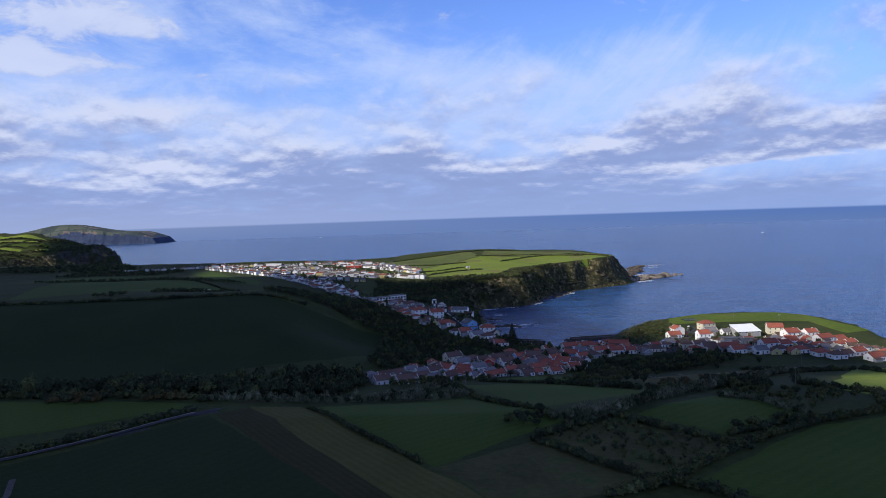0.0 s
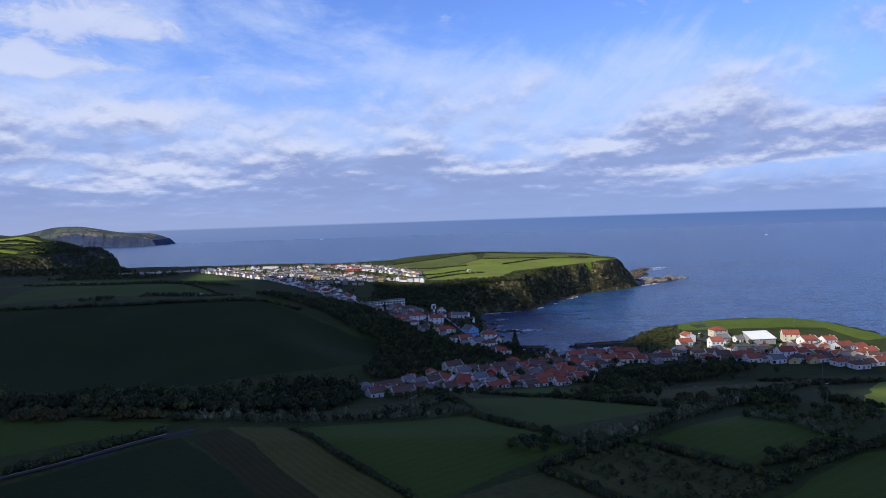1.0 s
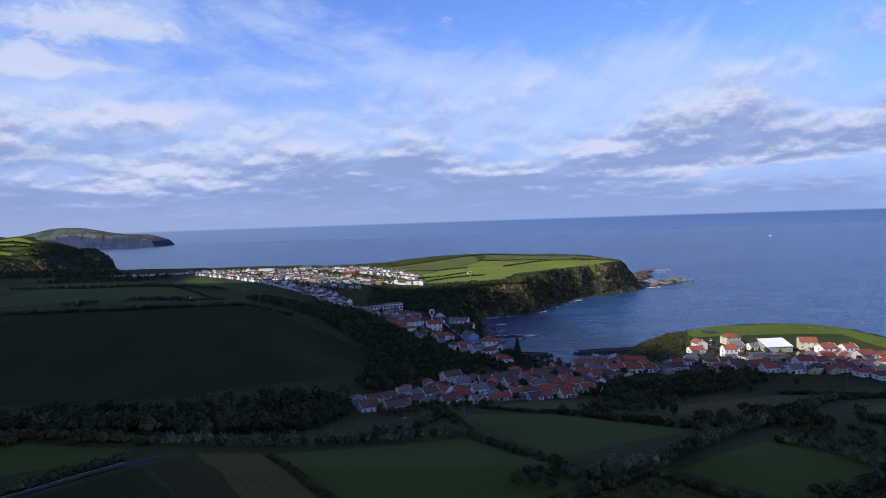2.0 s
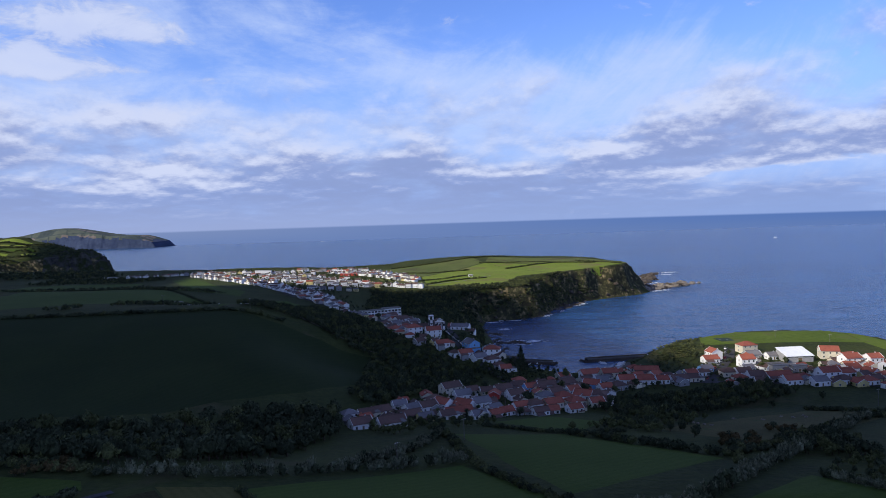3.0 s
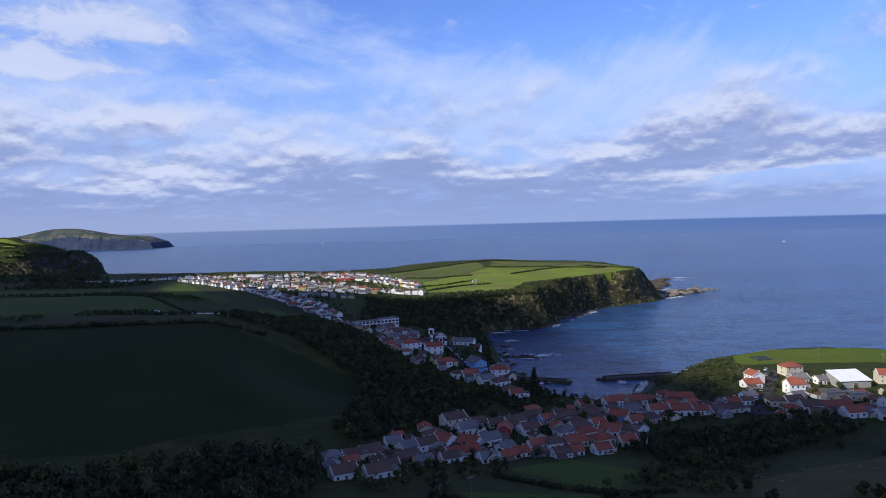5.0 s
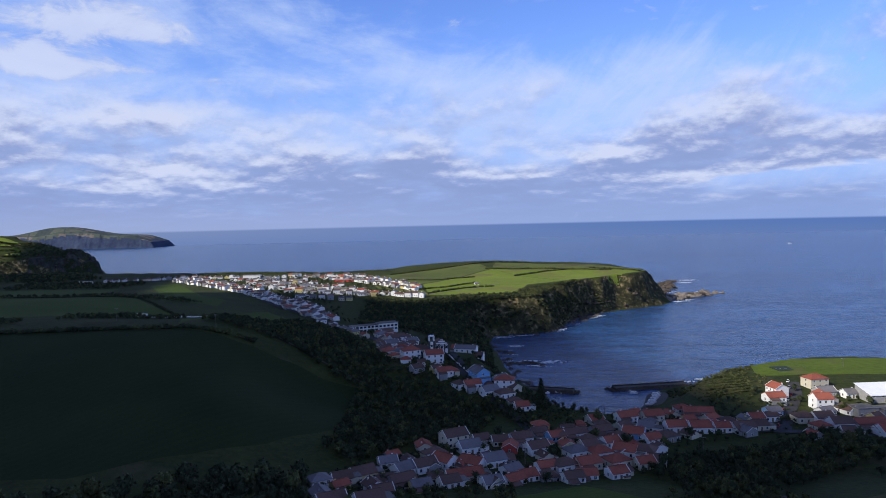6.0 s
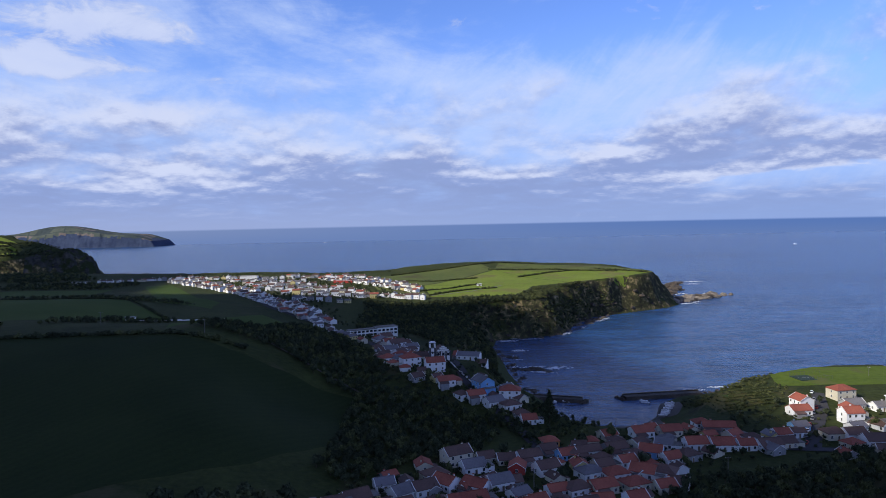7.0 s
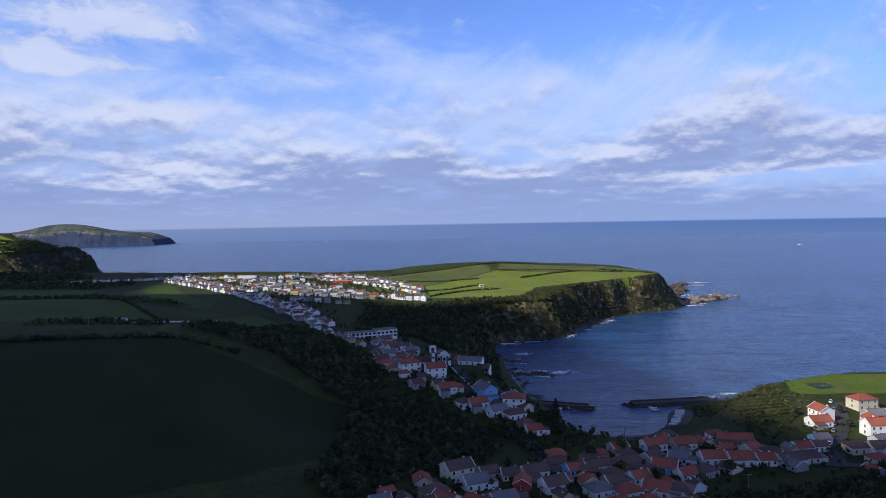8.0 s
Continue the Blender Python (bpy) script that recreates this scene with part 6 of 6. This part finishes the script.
def ship(x, y, turn):
    base = tagged(new("ship"), "white coastal vessel far out at sea", "ship")
    bm = bmesh.new()
    hull(bm, 24, 6, 3.2)
    part("hull", bm, WHITE_WALL, base)
    house_ = part("wheelhouse", blocks((-8, -1, -2, 2, 2.4, 6.0)), WHITE_WALL, base)
    part("bridge_window", blocks((-1.02, -0.9, -1.7, 1.7, 4.6, 5.5)), GLASS, house_)
    part("mast", blocks((-4.2, -3.9, -0.15, 0.15, 6.0, 10.0)), STEEL, base)
    base.matrix_world = pose(x, y, -0.5, 0, 0, turn) @ Matrix.Diagonal((0.62, 0.62, 0.62, 1))


ship(-860, 4640, 10)
ship(1428, 3081, 5)

# ---- the far headland ----
fx, fy = np.meshgrid(np.linspace(-3350, -1880, 260), np.linspace(4500, 4860, 60))
fd = np.minimum(np.minimum((fx + 3330) / 5, (-1935 - fx) / 2.2), np.minimum(fy - 4520 - 14 * grain(fx, fy, 90, 5) - 5 * np.abs(grain(fx, fy, 30, 8)), 4850 - fy))
ftop = 79 + 64 * np.exp(-((fx + 2610) / 250) ** 2) - 46 * ramp(-2120, -1930, fx) + 4 * grain(fx, fy, 110, 6)
rim = 62 + 14 * np.exp(-((fx + 2500) / 160) ** 2) - 22 * ramp(-2150, -1940, fx) + 5 * grain(fx, fy, 80, 12)
cliff = np.minimum(2.6 * fd + 9 * grain(fx, fy, 34, 7) * ramp(0, 20, fd), rim + 0.62 * fd)
fz = np.where(fd > 0, np.minimum(ftop, cliff), -6)
headland = sheet("far_headland", fx, fy, fz, HAZY_CLIFF)
for m in (HAZY_GRASS, HAZY_TAN, HAZY_SCRUB):
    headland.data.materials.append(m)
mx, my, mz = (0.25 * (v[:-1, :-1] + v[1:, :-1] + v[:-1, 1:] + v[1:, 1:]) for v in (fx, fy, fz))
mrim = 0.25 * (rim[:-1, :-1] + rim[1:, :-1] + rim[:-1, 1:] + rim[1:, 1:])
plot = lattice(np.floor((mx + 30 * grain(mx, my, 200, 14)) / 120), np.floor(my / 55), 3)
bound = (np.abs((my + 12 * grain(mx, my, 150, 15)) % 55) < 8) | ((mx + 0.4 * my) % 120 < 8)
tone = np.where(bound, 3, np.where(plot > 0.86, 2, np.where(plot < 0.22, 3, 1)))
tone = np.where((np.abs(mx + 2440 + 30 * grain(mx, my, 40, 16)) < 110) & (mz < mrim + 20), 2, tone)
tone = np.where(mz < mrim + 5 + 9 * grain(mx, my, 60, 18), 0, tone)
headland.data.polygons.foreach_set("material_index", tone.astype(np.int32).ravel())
tagged(headland, "hazy green headland with dark cliffs across the water", "headland", kind="structure")

# ---- poles, street things, walls ----
def utility_pole(x, y, tall, turn):
    base = tagged(new("utility_pole"), "grey concrete utility pole with a crossarm", "pole", "utility poles")
    bm = bmesh.new()
    bmesh.ops.create_cone(bm, cap_ends=True, segments=8, radius1=0.2, radius2=0.11, depth=tall + 1)
    bmesh.ops.translate(bm, verts=bm.verts, vec=(0, 0, tall / 2 - 0.5))
    part("shaft", bm, CONCRETE, base)
    arm = part("crossarm", blocks((-1.1, 1.1, -0.07, 0.07, tall - 0.6, tall - 0.45)), CONCRETE, base)
    for px in (-1.0, -0.4, 0.4, 1.0):
        part("insulator", blocks((px - 0.06, px + 0.06, -0.06, 0.06, tall - 0.45, tall - 0.2)), TRIM, arm)
    base.matrix_world = pose(x, y, height(x, y), 0, 0, turn)


for x, y, tall, turn in ((143, 287, 10.5, 30), (222, 434, 9, 20), (-18, 303, 9, 40), (5, 356, 9, 40), (-160, 621, 9, 10), (-243, 652, 9, 10), (30, 462, 8, 0), (110, 470, 8, 0), (258, 622, 6, 0), (288, 598, 6, 0), (96, 606, 7, 0)):
    utility_pole(x, y, tall, turn)


def car_mesh(paint):
    base = tagged(new("car"), "parked small car on the village street", "car", "parked cars")
    bm = bmesh.new()
    block(bm, -2.0, 2.0, -0.85, 0.85, 0.3, 0.85)
    bmesh.ops.bevel(bm, geom=bm.edges[:], offset=0.12, segments=2, affect="EDGES")
    body = part("body", bm, paint, base)
    bm = bmesh.new()
    v = [bm.verts.new(p) for p in ((-1.5, -0.75, 0.85), (1.2, -0.75, 0.85), (1.2, 0.75, 0.85), (-1.5, 0.75, 0.85), (-1.1, -0.6, 1.45), (0.5, -0.6, 1.45), (0.5, 0.6, 1.45), (-1.1, 0.6, 1.45))]
    for f in ((4, 5, 6, 7), (0, 1, 5, 4), (1, 2, 6, 5), (2, 3, 7, 6), (3, 0, 4, 7)):
        bm.faces.new([v[k] for k in f])
    part("cabin", bm, GLASS, base, "dark car windows")
    part("roof_panel", blocks((-1.08, 0.48, -0.58, 0.58, 1.452, 1.49)), paint, base)
    for px in (-1.25, 1.25):
        for py in (-0.82, 0.82):
            bm = bmesh.new()
            bmesh.ops.create_cone(bm, cap_ends=True, segments=14, radius1=0.31, radius2=0.31, depth=0.2)
            bmesh.ops.rotate(bm, verts=bm.verts, matrix=Matrix.Rotation(radians(90), 3, "X"))
            bmesh.ops.translate(bm, verts=bm.verts, vec=(px, py, 0.31))
            part("wheel", bm, DARK_TRIM, base)
    for py in (-0.6, 0.6):
        part("headlight", blocks((1.96, 2.02, py - 0.16, py + 0.16, 0.6, 0.74)), TRIM, body)
    return base


CARS = [car_mesh(m) for m in (WHITE_WALL, GREY_WALL, RED_WALL)]
street = [(207, 586), (202, 574), (196, 560), (190, 551), (184, 541), (178, 532), (173, 524), (168, 516), (163, 506)]
for k, (x, y) in enumerate(street):
    m = pose(x - 2.4, y + 1.4, height(x, y) + 0.4, 0, 0, 57)
    if k < 3:
        CARS[k].matrix_world = m
    else:
        copy_thing(CARS[k % 3], m)


def low_wall(line, tall, thick, mat, label):
    """A garden or roadside wall following the ground, one block after another."""
    base = tagged(new("low_wall"), label, "wall")
    for (ax, ay), (bx, by) in zip(line[:-1], line[1:]):
        n, turn = math.hypot(bx - ax, by - ay), math.atan2(by - ay, bx - ax)
        m = max(1, int(n / 6))
        for k in range(m):
            x0, y0, x1, y1 = ax + (bx - ax) * k / m, ay + (by - ay) * k / m, ax + (bx - ax) * (k + 1) / m, ay + (by - ay) * (k + 1) / m
            z = (height(x0, y0) + height(x1, y1)) / 2
            bm = blocks((-n / m / 2 - 0.05, n / m / 2 + 0.05, -thick / 2, thick / 2, -1.0, tall))
            bmesh.ops.rotate(bm, verts=bm.verts, matrix=Matrix.Rotation(turn, 3, "Z"))
            bmesh.ops.translate(bm, verts=bm.verts, vec=((x0 + x1) / 2, (y0 + y1) / 2, z))
            part("wall_length", bm, mat, base)


low_wall([(-5, 632), (0, 614), (9, 596)], 1.1, 0.3, WHITE_WALL, "white parapet wall beside the church street")
low_wall([(62, 612), (72, 606), (96, 603), (122, 606)], 1.2, 0.4, CONCRETE, "grey sea wall above the beach")
low_wall([(62, 640), (66, 620)], 1.2, 0.5, WHITE_WALL, "pale broken sea wall by the harbour")
low_wall([(-187, 191), (-146, 219), (-121, 241), (-102, 261)], 0.5, 0.28, GRAVEL, "pale stone wall along the farm lane")
low_wall([(-262, 742), (-245, 756), (-222, 774), (-205, 790)], 1.0, 0.3, WHITE_WALL, "pale wall along the field track")


def court(x, y, turn):
    base = tagged(new("sports_court"), "small green fenced sports court", "court")
    part("playing_surface", blocks((-13, 13, -8, 8, -1.5, 0.35)), COURT, base)
    part("line", blocks((-12, 12, -0.06, 0.06, 0.35, 0.36)), MORTAR, base, "white painted line")
    for k in range(9):
        for py in (-8, 8):
            part("fence_post", blocks((-13 + 26 * k / 8 - 0.05, -13 + 26 * k / 8 + 0.05, py - 0.05, py + 0.05, 0.3, 3.6)), DARK_TRIM, base)
    for py in (-8, 8):
        part("rail", blocks((-13, 13, py - 0.03, py + 0.03, 3.5, 3.6)), DARK_TRIM, base)
    for px in (-12, 12):
        part("goal", blocks((px - 0.06, px + 0.06, -1.6, -1.48, 0.3, 2.3), (px - 0.06, px + 0.06, 1.48, 1.6, 0.3, 2.3), (px - 0.06, px + 0.06, -1.6, 1.6, 2.2, 2.3)), DARK_TRIM, base)
    base.matrix_world = pose(x, y, height(x, y), 0, 0, turn) @ Matrix.Diagonal((0.78, 0.8, 0.75, 1))


court(222, 622, 6)


def norfolk_pine(x, y, tall):
    base = tagged(new("pine_tree"), "tall dark tiered pine beside the beach", "tree")
    bm = bmesh.new()
    bmesh.ops.create_cone(bm, cap_ends=True, segments=8, radius1=0.35, radius2=0.06, depth=tall)
    bmesh.ops.translate(bm, verts=bm.verts, vec=(0, 0, tall / 2 - 0.3))
    part("trunk", bm, BARK, base)
    r = np.random.default_rng(8)
    verts, faces = [], []
    for tier in range(11):
        z = 2.0 + (tall - 2.2) * tier / 10
        reach = 0.3 + (1 - tier / 10) * tall * 0.26
        for arm in range(7):
            a = arm * 0.9 + tier * 0.5
            for k in range(5):
                d = reach * (k + 1) / 5
                p = np.array([math.cos(a) * d, math.sin(a) * d, z + 0.12 * d])
                for q in range(2):
                    u, w = r.normal(size=3) * 0.42, r.normal(size=3) * 0.36
                    b = len(verts)
                    verts += [p - u, p + w, p + u, p - w]
                    faces.append([b, b + 1, b + 2, b + 3])
    link_mesh("crown", [list(v) for v in verts], faces, LEAF, parent=base)
    base.matrix_world = pose(x, y, height(x, y), 0, 0, 0)


norfolk_pine(48, 548, 17)
norfolk_pine(52, 575, 12)

# single trees and garden shrubs among the houses
def single_tree(mat, seed, label):
    base = tagged(new("tree"), label, "tree", "village trees")
    v, f = crown_mesh(150, seed)
    link_mesh("crown", (v + (0, 0, 0.45)).tolist(), f, mat, parent=base)
    link_mesh("trunk", (TRUNK[0] + (0, 0, 0.45)).tolist(), TRUNK[1], BARK, parent=base)
    return base


TREES = [single_tree(LEAF, 31, "dark leafy tree among the houses"), single_tree(LEAF_OLIVE, 32, "olive green tree among the houses"), single_tree(LEAF, 33, "small dark garden tree")]
spots = [(20, 500), (12, 480), (43, 468), (52, 484), (66, 492), (58, 510), (80, 482), (97, 480), (112, 492), (126, 494), (60, 520), (34, 522), (30, 530), (74, 520), (112, 520), (140, 540), (150, 555), (160, 570),
         (8, 444), (-8, 446), (-20, 470), (-30, 440), (-4, 478), (20, 444), (36, 438), (204, 528), (192, 548), (226, 540), (240, 520), (200, 570), (176, 570), (262, 486), (272, 505), (-2, 602), (-16, 600), (-26, 608),
         (10, 610), (20, 600), (-24, 670), (-20, 690), (0, 664), (-70, 735), (-40, 730), (18, 556), (134, 300), (152, 305), (86, 282), (74, 258), (95, 345), (52, 372), (170, 440), (205, 455)]
for k, (x, y) in enumerate(spots):
    s = pick.uniform(1.7, 3.3)
    m = pose(x, y, height(x, y), 0, 0, pick.uniform(0, 360))
    ob = TREES[k] if k < 3 else copy_thing(TREES[k % 3], m)
    ob.matrix_world = m @ Matrix.Diagonal((s, s, s * pick.uniform(0.9, 1.25), 1))

# pale stones in the rough pasture
for k in range(12):
    x, y = 110 + pick.uniform(-15, 60), 370 + pick.uniform(-20, 40)
    rock(x, y, height(x, y) + 0.25, 0.9, 0.7, 0.7, "tan", pick.uniform(0, 180), "pale loose stone in the rough pasture")["group"] = "pasture stones"
